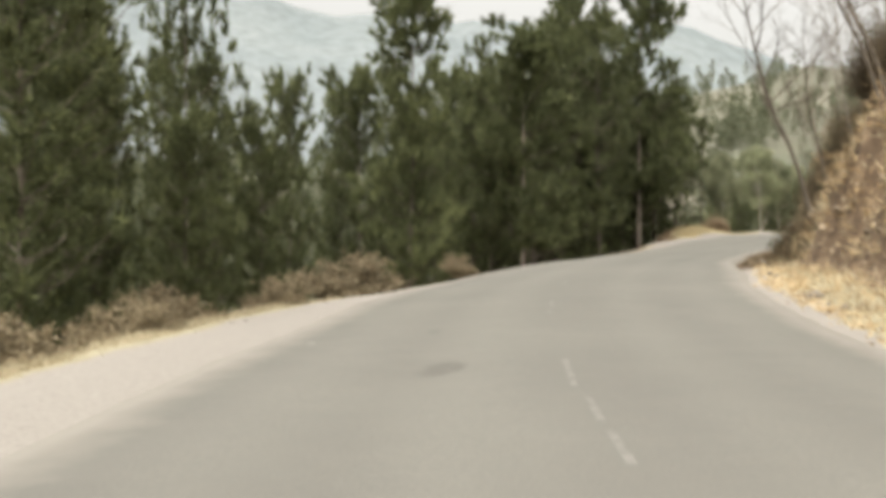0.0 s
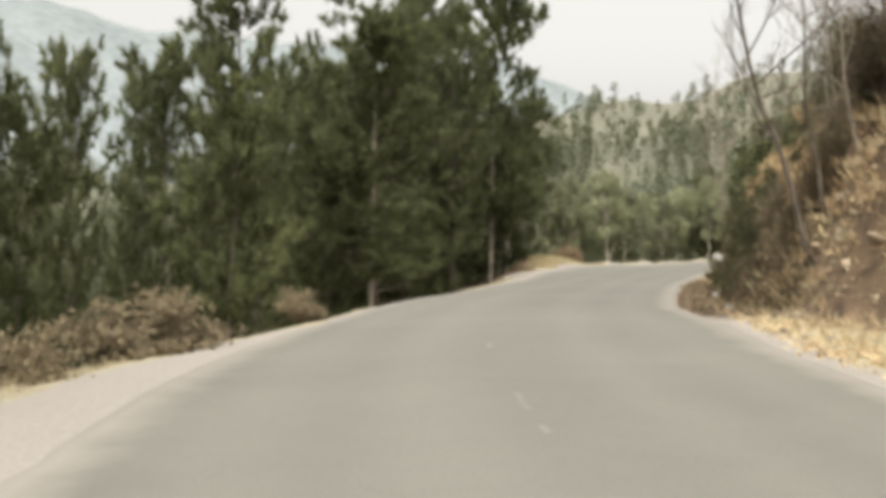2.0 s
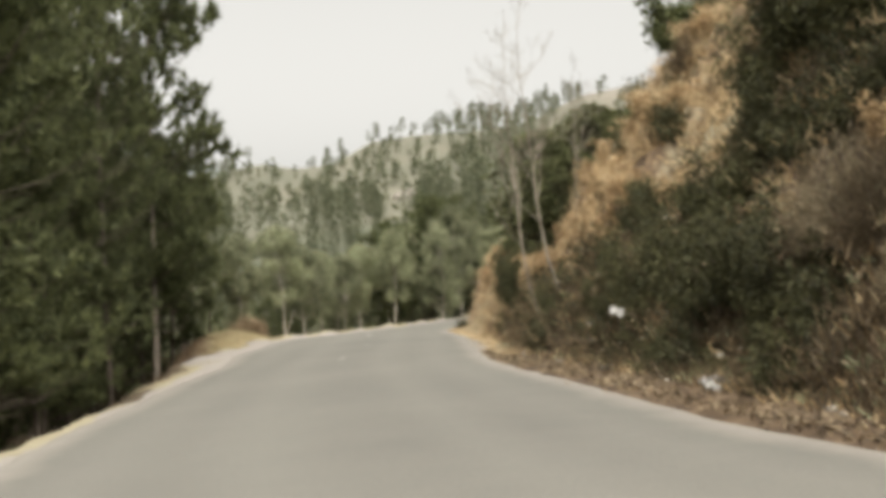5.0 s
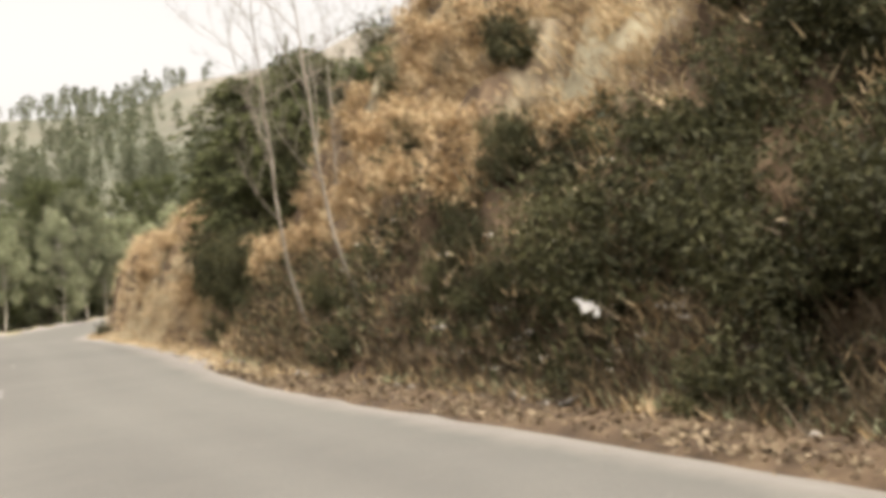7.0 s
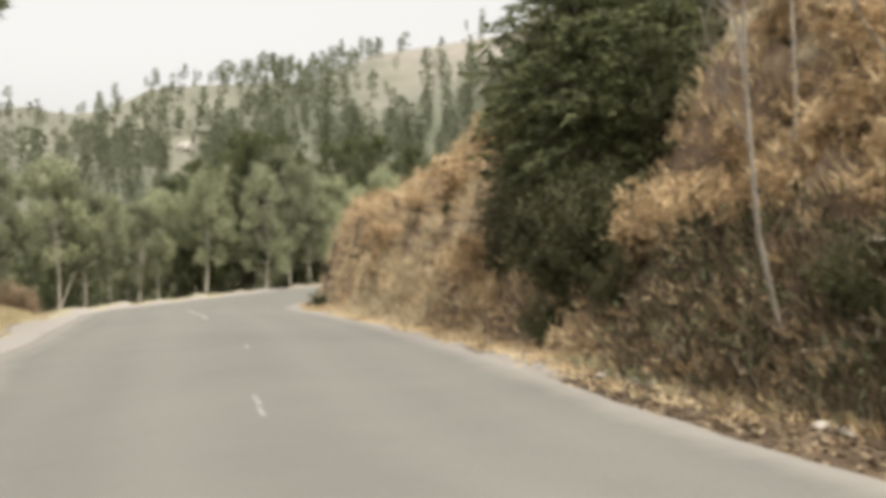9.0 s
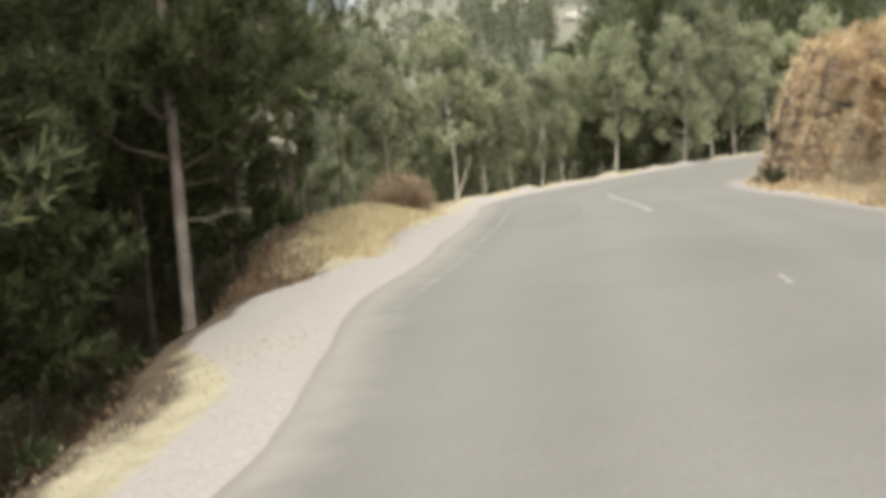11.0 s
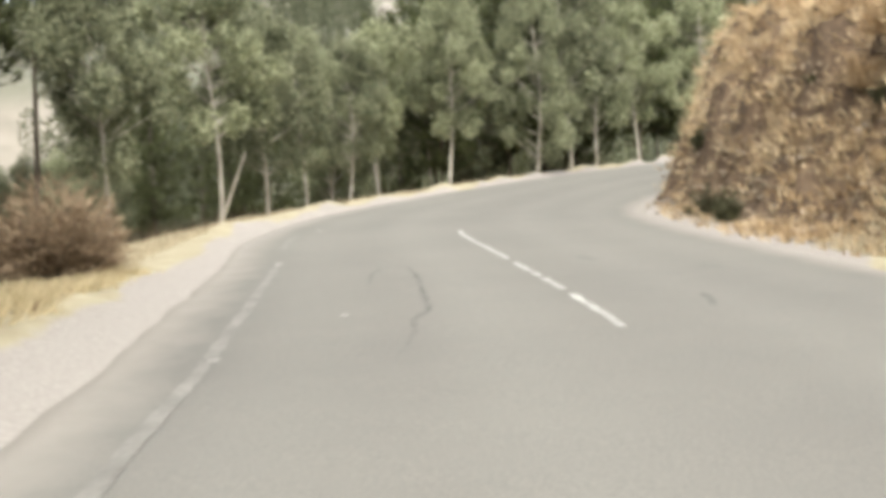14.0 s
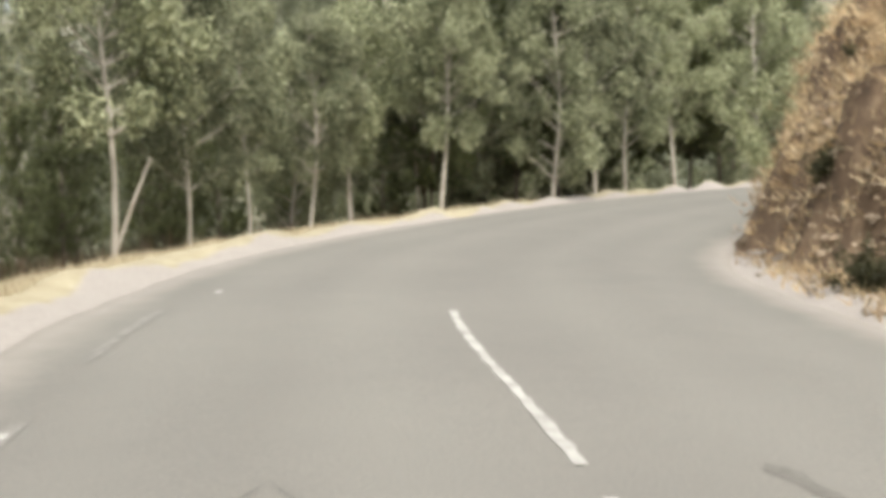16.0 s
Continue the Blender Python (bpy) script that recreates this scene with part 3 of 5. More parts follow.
def gum(seed, tall, spread, bare, leaves=15000, forked=False):
    """A slim pale-barked broadleaf whose crown hangs in rounded, loose masses."""
    rng = random.Random(seed)
    root = thing("broadleaf_tree", "slim olive-green broadleaf tree with a pale trunk", "tree", "trees along the outer bend")
    wood, leaf = Shape(), Shape()
    wob = rng.uniform(0, 6)
    at_h = lambda h: Vector((0.14 * math.sin(h * 0.8 + wob), 0.14 * math.cos(h * 0.7 + wob), h))
    hs = [tall * k / 8 for k in range(9)]
    wood.tube([at_h(h) - Vector((0, 0, 0.4)) * (h == 0) for h in hs], [0.0075 * tall * (1 - 0.85 * h / tall) + 0.01 for h in hs], 7)
    if forked:
        wood.tube([at_h(0.15), Vector((0.35, -0.2, 0.95)), Vector((0.62, -0.36, 1.75))], [0.04, 0.035, 0.025], 6)
    masses = []
    h = tall * bare
    while h < tall * 0.97:
        f = (h - tall * bare) / (tall * (1 - bare))
        reach = spread * float(np.interp(f, [0, 0.3, 0.7, 1.0], [0.7, 1.0, 0.75, 0.25]))
        for _ in range(rng.randint(4, 5)):
            az = rng.uniform(0, 6.2832)
            ln = reach * rng.uniform(0.35, 1.1)
            d = Vector((math.cos(az), math.sin(az), rng.uniform(0.35, 1.0))).normalized()
            p0 = at_h(h * 0.93)
            p2 = p0 + d * ln
            wood.tube([p0, p0 + d * ln * 0.55, p2], [0.020, 0.012, 0.004], 4)
            masses.append((p2, rng.uniform(0.22, 0.42) * spread / 1.9))
        h += tall * rng.uniform(0.05, 0.085)
    masses.append((at_h(tall * 0.97), 0.34 * spread / 1.7))
    total = sum(r ** 2 for _, r in masses)
    for c, r in masses:
        for _ in range(int(leaves * r * r / total)):
            w = rand_dir(rng) * r * rng.uniform(0.35, 1.15)
            w.z *= 1.25
            p = c + w - Vector((0, 0, 0.25 * r))
            leaf.blade(p, rand_dir(rng, -0.8), rng.uniform(0.10, 0.18), rng.uniform(0.045, 0.07), rng)
    wood.mesh("trunk", PALE_BARK, root)
    leaf.mesh("crown", GUM, root)
    return root


def shrub(seed, wide, tall, mat, label, category="bush", leaves=2600, long=0.16, name="bush", upright=0.3, slim=0.45):
    """A ragged rounded shrub: stems from one base and small leaves in uneven clumps."""
    rng = random.Random(seed)
    root = thing(name, label, category)
    wood, leaf = Shape(), Shape()
    ends = []
    for _ in range(16):
        d = Vector((rng.gauss(0, 0.6), rng.gauss(0, 0.6), rng.uniform(0.35, 1.0))).normalized()
        e = Vector((d.x * wide * 0.5, d.y * wide * 0.5, d.z * tall)) * rng.uniform(0.4, 1.25)
        mid = e * 0.5 + rand_dir(rng) * 0.08
        wood.tube([Vector((d.x * 0.06, d.y * 0.06, -0.15)), mid, e], [0.016, 0.010, 0.004], 4)
        ends.append((mid, e))
    for _ in range(leaves):
        a, e = rng.choice(ends)
        p = a.lerp(e, rng.uniform(-0.3, 1.1)) + Vector((rng.gauss(0, 1) * wide, rng.gauss(0, 1) * wide, rng.gauss(0, 0.8) * tall)) * 0.085
        if p.z > -0.05:
            leaf.blade(p, rand_dir(rng, upright), long * rng.uniform(0.7, 1.3), long * slim, rng)
    wood.mesh("stem", BARK, root)
    leaf.mesh("leaf_mass", mat, root)
    return root


def bare_tree(seed, tall, lean, label, bark, thick=0.0068, limbs=11):
    """A leafless tree: one wandering leader, and short limbs that fork into fine twigs."""
    rng = random.Random(seed)
    root = thing("bare_tree", label, "tree", "bare trees on the cut bank")
    trunk = Shape()
    d, q, pts = Vector((lean[0], lean[1], 1)).normalized(), Vector((0, 0, -0.3)), []
    for k in range(11):
        pts.append(q.copy())
        d = (d + rand_dir(rng) * 0.13 + Vector((-lean[0], -lean[1], 0)) * 0.05).normalized()
        q = q + d * (tall + 0.3) / 10
    trunk.tube(pts, [thick * tall * (1 - 0.085 * k) for k in range(11)], 7)
    trunk.mesh("trunk", bark, root)

    def grow(shape, p, d, ln, r, level):
        line, q = [p], p
        for _ in range(3):
            d = (d + rand_dir(rng) * 0.25 + Vector((0, 0, 0.08))).normalized()
            q = q + d * ln / 3
            line.append(q)
        shape.tube(line, [r, r * 0.85, r * 0.7, r * 0.45], 5 if level == 0 else 3)
        if level < 3:
            for _ in range(4 if level == 0 else 3):
                t = rng.uniform(0.3, 1.0)
                k = min(2, int(t * 3))
                grow(shape, line[k].lerp(line[k + 1], t * 3 - k), (d + rand_dir(rng) * 0.65 + Vector((0, 0, 0.12))).normalized(), ln * rng.uniform(0.4, 0.65), max(r * 0.45, 0.0022), level + 1)

    for k in range(limbs):
        f = 0.3 + 0.68 * (k + rng.random()) / limbs
        a = min(9, int(f * 10))
        p = pts[a].lerp(pts[a + 1], f * 10 - a)
        az = rng.uniform(0, 6.2832)
        limb = Shape()
        grow(limb, p, Vector((math.cos(az), math.sin(az), rng.uniform(0.5, 1.3))).normalized(), tall * rng.uniform(0.14, 0.30) * (1.15 - 0.5 * f), thick * tall * 0.42 * (1.1 - 0.6 * f), 0)
        limb.mesh("limb", bark, root)
    return root


def evergreen(seed, wide, tall, sprays, label):
    """A dense evergreen whose foliage lies in drooping flat sprays, one above the other."""
    rng = random.Random(seed)
    root = thing("evergreen_bush", label, "bush", "evergreens on the cut bank")
    wood, leaf = Shape(), Shape()
    wood.tube([(0, 0, -0.3), (0.05, 0.02, tall * 0.5), (0.0, 0.06, tall * 0.95)], [0.05, 0.035, 0.01], 6)
    for k in range(sprays):
        f = (k + rng.random()) / sprays
        az = rng.uniform(0, 6.2832)
        reach = wide * 0.5 * float(np.interp(f, [0, 0.35, 0.75, 1.0], [0.75, 1.0, 0.75, 0.2])) * rng.uniform(0.55, 1.1)
        out = Vector((math.cos(az), math.sin(az), 0))
        c = out * reach + Vector((0, 0, tall * (0.06 + 0.9 * f)))
        wood.tube([Vector((0, 0, max(0.0, c.z - 0.25 * reach))), c * 0.6 + Vector((0, 0, 0.4 * c.z)), c], [0.016, 0.01, 0.004], 4)
        r = rng.uniform(0.26, 0.48) * wide / 2.6
        for _ in range(60):
            b = rng.uniform(0, 6.2832)
            t = math.sqrt(rng.random()) * r
            p = c + Vector((math.cos(b) * t, math.sin(b) * t, -0.45 * t + rng.gauss(0, 0.035)))
            leaf.blade(p, (Vector((math.cos(b), math.sin(b), -0.35)) * 0.8 + out * 0.5 + rand_dir(rng) * 0.35).normalized(), rng.uniform(0.10, 0.17), rng.uniform(0.04, 0.065), rng)
    wood.mesh("stem", BARK, root)
    leaf.mesh("foliage", EVERGREEN, root)
    return root


def twig_dome(seed, wide, tall, mat, label, twigs=900):
    """A rounded, leafless bush of countless fine twigs rising from one base."""
    rng = random.Random(seed)
    root = thing("dry_bush", label, "bush")
    wood, leaf = Shape(), Shape()
    for k in range(twigs):
        d = Vector((rng.gauss(0, 0.75), rng.gauss(0, 0.75), rng.uniform(0.25, 1.0))).normalized()
        e = Vector((d.x * wide * 0.5, d.y * wide * 0.5, d.z * tall)) * (0.8 + 0.25 * noise.noise(d * 2.2 + Vector((seed, 0, 0))) + rng.uniform(-0.12, 0.12))
        if k < 60:
            wood.tube([Vector((d.x * 0.1, d.y * 0.1, -0.1)), e * 0.5 + rand_dir(rng) * 0.05, e], [0.011, 0.008, 0.003], 4)
        for _ in range(9):
            p = e * rng.uniform(0.35, 0.97) + rand_dir(rng) * 0.04
            leaf.blade(p, (d + rand_dir(rng) * 0.75).normalized(), rng.uniform(0.07, 0.15), 0.016, rng)
    wood.mesh("stem", BARK, root)
    leaf.mesh("twig_mass", mat, root)
    return root


def at(y, u):
    """Plan position of the point at this y that lies u metres across from the road's centre line."""
    s = s_of_y(y)
    for _ in range(12):
        px, py = float(np.interp(s, CS, CL[:, 0]) + np.interp(s, CS, RIGHT[:, 0]) * u), float(np.interp(s, CS, CL[:, 1]) + np.interp(s, CS, RIGHT[:, 1]) * u)
        s += (y - py) * 0.8
    return px, py


def plant(ob, x, y, turn=0.0, size=1.0, sink=0.0, tilt=(0, 0), broad=None):
    m = pose(x, y, ground_z(x, y) - sink, tilt[0], tilt[1], turn) @ Matrix.Diagonal((broad or size, broad or size, size, 1))
    ob.matrix_basis = m
    return ob


def plant_copy(ob, x, y, turn=0.0, size=1.0, sink=0.0, tilt=(0, 0), broad=None):
    c = copy_thing(ob, pose(0, 0, 0))
    return plant(c, x, y, turn, size, sink, tilt, broad)


rng = random.Random(7)


def on_road(s, u):
    """Plan position at a distance along and across the road."""
    return float(np.interp(s, CS, CL[:, 0]) + np.interp(s, CS, RIGHT[:, 0]) * u), float(np.interp(s, CS, CL[:, 1]) + np.interp(s, CS, RIGHT[:, 1]) * u)


# ---------------------------------------------------------------- pines below the road: x, y, height of the tip over the datum
PINES = [(3.0, 42.4, 8.0), (6.4, 56.2, 13.2), (10.37, 60.75, 13.4), (-1.1, 35.7, 8.1), (-5.3, 39.9, 5.7), (-4.2, 46.0, 5.9), (-6.2, 19.0, 6.6), (-6.1, 27.3, 7.6), (-8.3, 23.5, 7.2), (-9.4, 31.5, 5.4),
         (-10.5, 29.5, 7.0), (-6.6, 34.5, 5.2), (1.2, 44.5, 6.3), (5.0, 50.5, 9.5), (-0.4, 48.5, 6.3), (-3.2, 43.8, 6.3), (7.2, 52.5, 10.6), (3.0, 54.0, 6.3), (-2.0, 55.0, 6.3), (-9.0, 38.0, 6.0), (-12.0, 34.5, 6.2), (-11.5, 22.0, 7.5),
         (6.0, 57.0, 10.5), (2.5, 61.0, 10.0), (7.2, 62.5, 9.6), (10.2, 65.0, 9.5), (7.0, 67.0, 10.0), (4.0, 69.5, 10.0), (9.5, 73.5, 9.5), (-8.0, 50.0, 5.0), (-14.0, 43.0, 7.5),
         (-9.5, 16.5, 6.5), (-13, 14, 7.5), (0.0, 66, 9), (11.2, 66.6, 7.5), (6.0, 76, 9.5), (-5.4, 24.2, 3.2), (-5.0, 31.2, 3.6), (-5.5, 15.0, 5.5), (8.0, 64.5, 9.5), (11.6, 63.6, 8.4), (9.6, 68.0, 9.0), (12.4, 74.0, 8.5), (7.0, 71.5, 9.0), (10.9, 70.4, 8.7), (12.2, 79.0, 8.0), (10.8, 77.5, 8.5), (5.2, 73.0, 9.0), (11.4, 69.6, 6.0), (5.2, 51.2, 6.4), (6.4, 54.4, 6.0), (7.4, 56.6, 5.6), (4.0, 50.2, 6.8), (7.4, 59.2, 6.5), (4.6, 56.5, 7.5), (2.2, 51.5, 7.0)]
FULL = (0.85, 1.0, 0.95, 0.75, 0.35)
ROUND = (0.8, 1.0, 1.0, 0.86, 0.48)
heroes = [pine(11, 10.0, 2.3, 0.17, 8, 8, 9, 0.15, SUNLIT_BARK, ROUND), pine(12, 10.0, 2.3, 0.17, 8, 8, 9, 0.15, None, ROUND), pine(13, 10.0, 2.3, 0.21, 8, 8, 9, 0.15, SUNLIT_BARK, FULL), pine(14, 10.0, 2.3, 0.15, 8, 8, 9, 0.15, None, FULL)]
kinds = [pine(16, 10.0, 2.3, 0.13, 6, 6, 8, 0.17, top=ROUND), pine(17, 10.0, 2.3, 0.16, 6, 6, 8, 0.17, top=FULL), pine(18, 10.0, 2.3, 0.10, 6, 6, 8, 0.17, top=ROUND)]
BROAD = {0: 2.4, 13: 2.2, 1: 2.6, 2: 2.8, 3: 1.8, 36: 1.2, 37: 1.2, 38: 1.5, 9: 1.6, 19: 1.6, 4: 1.4, 5: 1.1, 6: 1.5, 7: 1.35, 8: 1.5, 11: 1.5}     # crown radius where it stands apart
for k, (x, y, top) in enumerate(PINES):
    size, broad = (top - ground_z(x, y)) / 10, BROAD.get(k, 2.0) / 2.3
    if k < 4:
        plant(heroes[k], x, y, 100 if k == 2 else rng.uniform(0, 360), size, 0, (0, -1.0) if k == 2 else (0, 0), broad)
    elif k < 7:
        plant(kinds[k - 4], x, y, rng.uniform(0, 360), size, 0, (0, 0), broad)
    else:
        plant_copy(kinds[k % 3], x, y, rng.uniform(0, 360), size, 0, (0, 0), broad)

slim = pine(19, 10.0, 1.7, 0.52, 4, 5, 8, 0.16)
plant(slim, 15.3, 76.5, 0, 0.92)
for x, y, k in ((16.0, 79.0, 0.86), (16.7, 81.2, 0.95), (14.3, 74.2, 0.85), (14.9, 79.6, 0.9), (17.6, 84.0, 0.8), (18.4, 82.6, 0.9), (15.6, 83.4, 0.8)):
    plant_copy(slim, x, y, rng.uniform(0, 360), k)

# ---------------------------------------------------------------- slim trees along the outer bend
GUMS = [(22.55, 82.3, 8.5), (24.46, 84.28, 7.4), (26.45, 86.36, 7.0), (19.3, 79.9, 8.0), (14.6, 84.5, 7.5), (28.5, 87.5, 6.8), (30.5, 89.5, 7.2), (32.0, 87.5, 7.0), (35.65, 87.9, 8.5), (37.3, 88.5, 8.5),
        (33.5, 91.5, 9.0), (39.5, 89.5, 8.5), (42.0, 90.5, 8.5), (45.0, 90.0, 9.0), (48.5, 90.5, 9.0), (11.0, 85.0, 7.5), (37.0, 94.0, 10.0), (42.0, 95.5, 10.0),
        (47.0, 95.0, 10.0), (52.0, 91.0, 9.0), (32.5, 94.0, 8.0), (29.2, 90.6, 7.0)]
gums = [gum(21, 6.2, 1.9, 0.36, forked=True), gum(22, 6.2, 2.1, 0.24), gum(23, 6.2, 1.8, 0.30), gum(24, 6.2, 2.0, 0.34), gum(25, 6.2, 2.0, 0.08)]
for k, (x, y, h) in enumerate(GUMS):
    if k < 5:
        plant(gums[k], x, y, 0 if k == 0 else rng.uniform(0, 360), h / 8)
    else:
        plant_copy(gums[rng.choice((1, 2, 3, 4, 4, 3))], x, y, rng.uniform(0, 360), h / 8 * rng.uniform(0.85, 1.15))

for x, y, t in ((16.2, 85.4, 0.46), (17.4, 86.6, 0.52), (19.0, 87.4, 0.52), (18.2, 89.6, 0.6), (20.2, 89.8, 0.56), (15.2, 87.2, 0.5), (20.8, 86.2, 0.46), (17.0, 91.5, 0.65), (16.6, 83.2, 0.36), (18.0, 84.8, 0.4)):
    plant_copy(gums[4], x, y, rng.uniform(0, 360), t)
for x, y, t in ((34.5, 93.0, 0.75), (36.6, 91.2, 0.8), (39.0, 92.4, 0.85), (41.2, 93.4, 0.8), (43.6, 92.2, 0.85), (46.4, 93.0, 0.9), (49.5, 93.0, 0.85), (38.2, 95.5, 0.95), (33.4, 90.6, 0.62)):
    plant_copy(kinds[int(x) % 3], x, y, rng.uniform(0, 360), t)

for x, y, t in ((24.0, 93.5, 0.55), (26.2, 91.8, 0.5), (27.6, 95.0, 0.55), (29.6, 97.5, 0.6), (25.4, 98.5, 0.6), (31.6, 96.2, 0.6), (28.2, 102.0, 0.65), (33.0, 101.0, 0.7), (24.6, 104.0, 0.65), (36.0, 99.0, 0.8), (40.0, 99.5, 0.85)):
    plant_copy(kinds[int(x) % 3], x, y, rng.uniform(0, 360), t)

# a second line of woods behind, mixed
small_pine = pine(15, 10.0, 2.4, 0.1, clumps=3, tufts=4, blades=6, wide=0.17)
plant(small_pine, 16.0, 99.0, 0, 0.9)
count = 0
while count < 46:
    x, y = rng.uniform(-25, 75), rng.uniform(60, 150)
    s_, u_, z_ = road_coords(x, y)
    if u_[0] > -14 or x < 30 + (y - 80) * 0.30 or (x - 8) ** 2 + (y - 35) ** 2 < 45 ** 2:
        continue
    if rng.random() < 0.6:
        plant_copy(small_pine, x, y, rng.uniform(0, 360), rng.uniform(0.6, 0.95))
    else:
        plant_copy(gums[1 + rng.randrange(4)], x, y, rng.uniform(0, 360), rng.uniform(0.9, 1.3))
    count += 1


# ---------------------------------------------------------------- far woods on the slopes
def woods(name, label, places, sizes, mat, per, seed, blade=0.12):
    r = np.random.RandomState(seed)
    rows = []
    for (x, y, z), t in zip(places, sizes):
        f = r.uniform(0.0, 1.0, per) ** 0.8
        reach = t * r.uniform(0.12, 0.20) * np.interp(f, [0, 0.25, 0.65, 0.88, 1.0], [0.45, 0.9, 1.0, 0.7, 0.15]) * r.uniform(0.15, 1.0, per)
        az = r.uniform(0, 6.2832, per)
        p = np.stack([x + np.cos(az) * reach, y + np.sin(az) * reach, z + t * (0.12 + 0.86 * f)], 1)
        d = np.stack([np.cos(az) * 0.8, np.sin(az) * 0.8, r.uniform(-0.4, 1.0, per)], 1)
        rows.append(np.concatenate([p, d, np.full((per, 1), blade) * t * r.uniform(0.6, 1.2, (per, 1)), np.full((per, 1), 0.8 * blade) * t], 1))
    ob = leaf_mesh(name, np.concatenate(rows), mat, None, 3)
    return tagged(ob, label, "woods", kind="stuff")


r_ = np.random.RandomState(5)
be, rr = np.radians(r_.uniform(-32, 66, 14000)), r_.uniform(95, 340, 14000)
X, Y = 8 + np.sin(be) * rr, 35 + np.cos(be) * rr
s_, u_, z_ = road_coords(X, Y)
thick = waves(X, Y, 45, 12)
open_top = smooth(33, 37, np.degrees(be)) * (1 - smooth(47, 52, np.degrees(be))) * smooth(190, 235, rr)      # a bare shoulder of the hill
open_top = np.maximum(open_top, 0.5 * smooth(-2, 4, np.degrees(be)) * (1 - smooth(26, 32, np.degrees(be))) * smooth(120, 190, rr))
open_top = np.maximum(open_top, 0.95 * smooth(6, 8, np.degrees(be)) * (1 - smooth(12, 14, np.degrees(be))) * (1 - smooth(130, 150, rr)))      # trees thinned behind the bend, where pale ground stands in for haze
clear = (np.abs((X - 6.9) * 174.1 - (Y - 39.2) * 86.3) / 194.3 < 2.2) & (rr > 150) & (rr < 202)      # the slope below the outcrop lies open
keep = ~clear & (np.abs(u_) > 30) & (r_.uniform(0, 1, 14000) > 0.93 * open_top) & (r_.uniform(-1.0, 0.5, 14000) < thick - 0.05)
X, Y, rr = X[keep][:4600], Y[keep][:4600], rr[keep][:4600]
Z = height(X, Y)
tall = r_.uniform(0.6, 1.25, len(X)) * np.interp(rr, [95, 150, 220, 340], [8.0, 6.5, 4.6, 4.2])
close = rr < 165
woods("far_woods", "green pine woods on the far slopes, haze painted into their colour", np.stack([X, Y, Z], 1)[~close], tall[~close], PINE_HAZED, 72, 6)
woods("near_woods", "green mixed woods below the far slopes, painted paler for haze", np.stack([X, Y, Z], 1)[close], tall[close], PINE_HAZED, 420, 7, 0.045)

# ---------------------------------------------------------------- scrub and grass
brown = shrub(31, 1.7, 1.0, BRUSH, "brown dry brush heap at the gravel verge", leaves=9000, long=0.09, upright=0.5, name="dry_bush")
plant(brown, *at(24.6, -5.0), 0, 1.0, 0, (0, 0), 1.35)
plant_copy(brown, 0.6, 31.0, 80, 0.62, -0.12)
round_bush = twig_dome(38, 1.5, 1.15, RED_BRUSH, "rounded brown leafless bush on the straw mound")
plant(round_bush, 16.35, 69.1, 0, 1.3, 0.05, (0, 0), 1.5)
for y, u, k in ((20.5, -5.3, 0.8), (17.0, -5.6, 0.85), (14.5, -5.5, 0.85), (12.0, -5.7, 0.85), (9.5, -5.7, 0.8), (7.2, -5.7, 0.6), (25.4, -5.2, 0.6), (19.0, -6.3, 0.8), (15.5, -6.5, 0.8), (11.0, -6.7, 0.8), (31.5, -5.6, 0.4), (22.0, -5.9, 0.7), (26.5, -6.0, 0.7)):
    plant_copy(brown, *at(y, u), rng.uniform(0, 360), k)

dark = shrub(32, 2.2, 2.0, SHRUB, "dark green leafy shrub on the cut bank", leaves=7000, long=0.11, upright=0.1)
loose = shrub(33, 2.0, 1.5, SHRUB, "loose dull green shrub on the cut bank", leaves=6000, long=0.09, upright=0.3)
russet = shrub(34, 1.6, 1.0, BRACKEN, "russet withered bracken on the cut bank", leaves=2400, long=0.20, upright=0.15, slim=0.17, name="dry_bush")
tuft = shrub(36, 2.0, 1.6, SHRUB, "small ragged green weed on the cut bank", leaves=1500, long=0.2, upright=0.3, name="weed")
plant(tuft, *at(36.8, 4.5), 0, 0.3)
plant(dark, *at(33.3, 4.9), 0, 0.72, 0.15)
plant(loose, *at(31.3, 4.8), 0, 0.75, 0.1)
plant(russet, *at(37.5, 5.4), 0, 1.0, 0.1)
for y, u, k in ((32.3, 4.2, 0.72), (34.3, 4.2, 0.7), (35.1, 4.3, 0.6), (31.4, 4.6, 0.72), (30.3, 4.4, 0.65), (33.0, 4.9, 0.6), (36.8, 4.7, 0.42), (39.4, 4.8, 0.4), (37.2, 5.0, 0.45), (36.0, 5.6, 0.5), (37.4, 6.0, 0.4), (46.6, 4.9, 0.8), (47.6, 4.8, 0.8), (48.8, 4.8, 0.75), (50.0, 4.9, 0.7),
                (45.6, 5.2, 0.7), (29.2, 7.6, 0.8), (36.2, 7.6, 0.3), (37.4, 8.4, 0.3), (35.4, 7.0, 0.3), (28.8, 8.6, 0.9), 
                (35.6, 8.4, 0.4), (34.0, 9.6, 0.5)):
    plant_copy(dark, *at(y, u + (0.5 if y < 36 else 0)), rng.uniform(0, 360), k, 0.15)
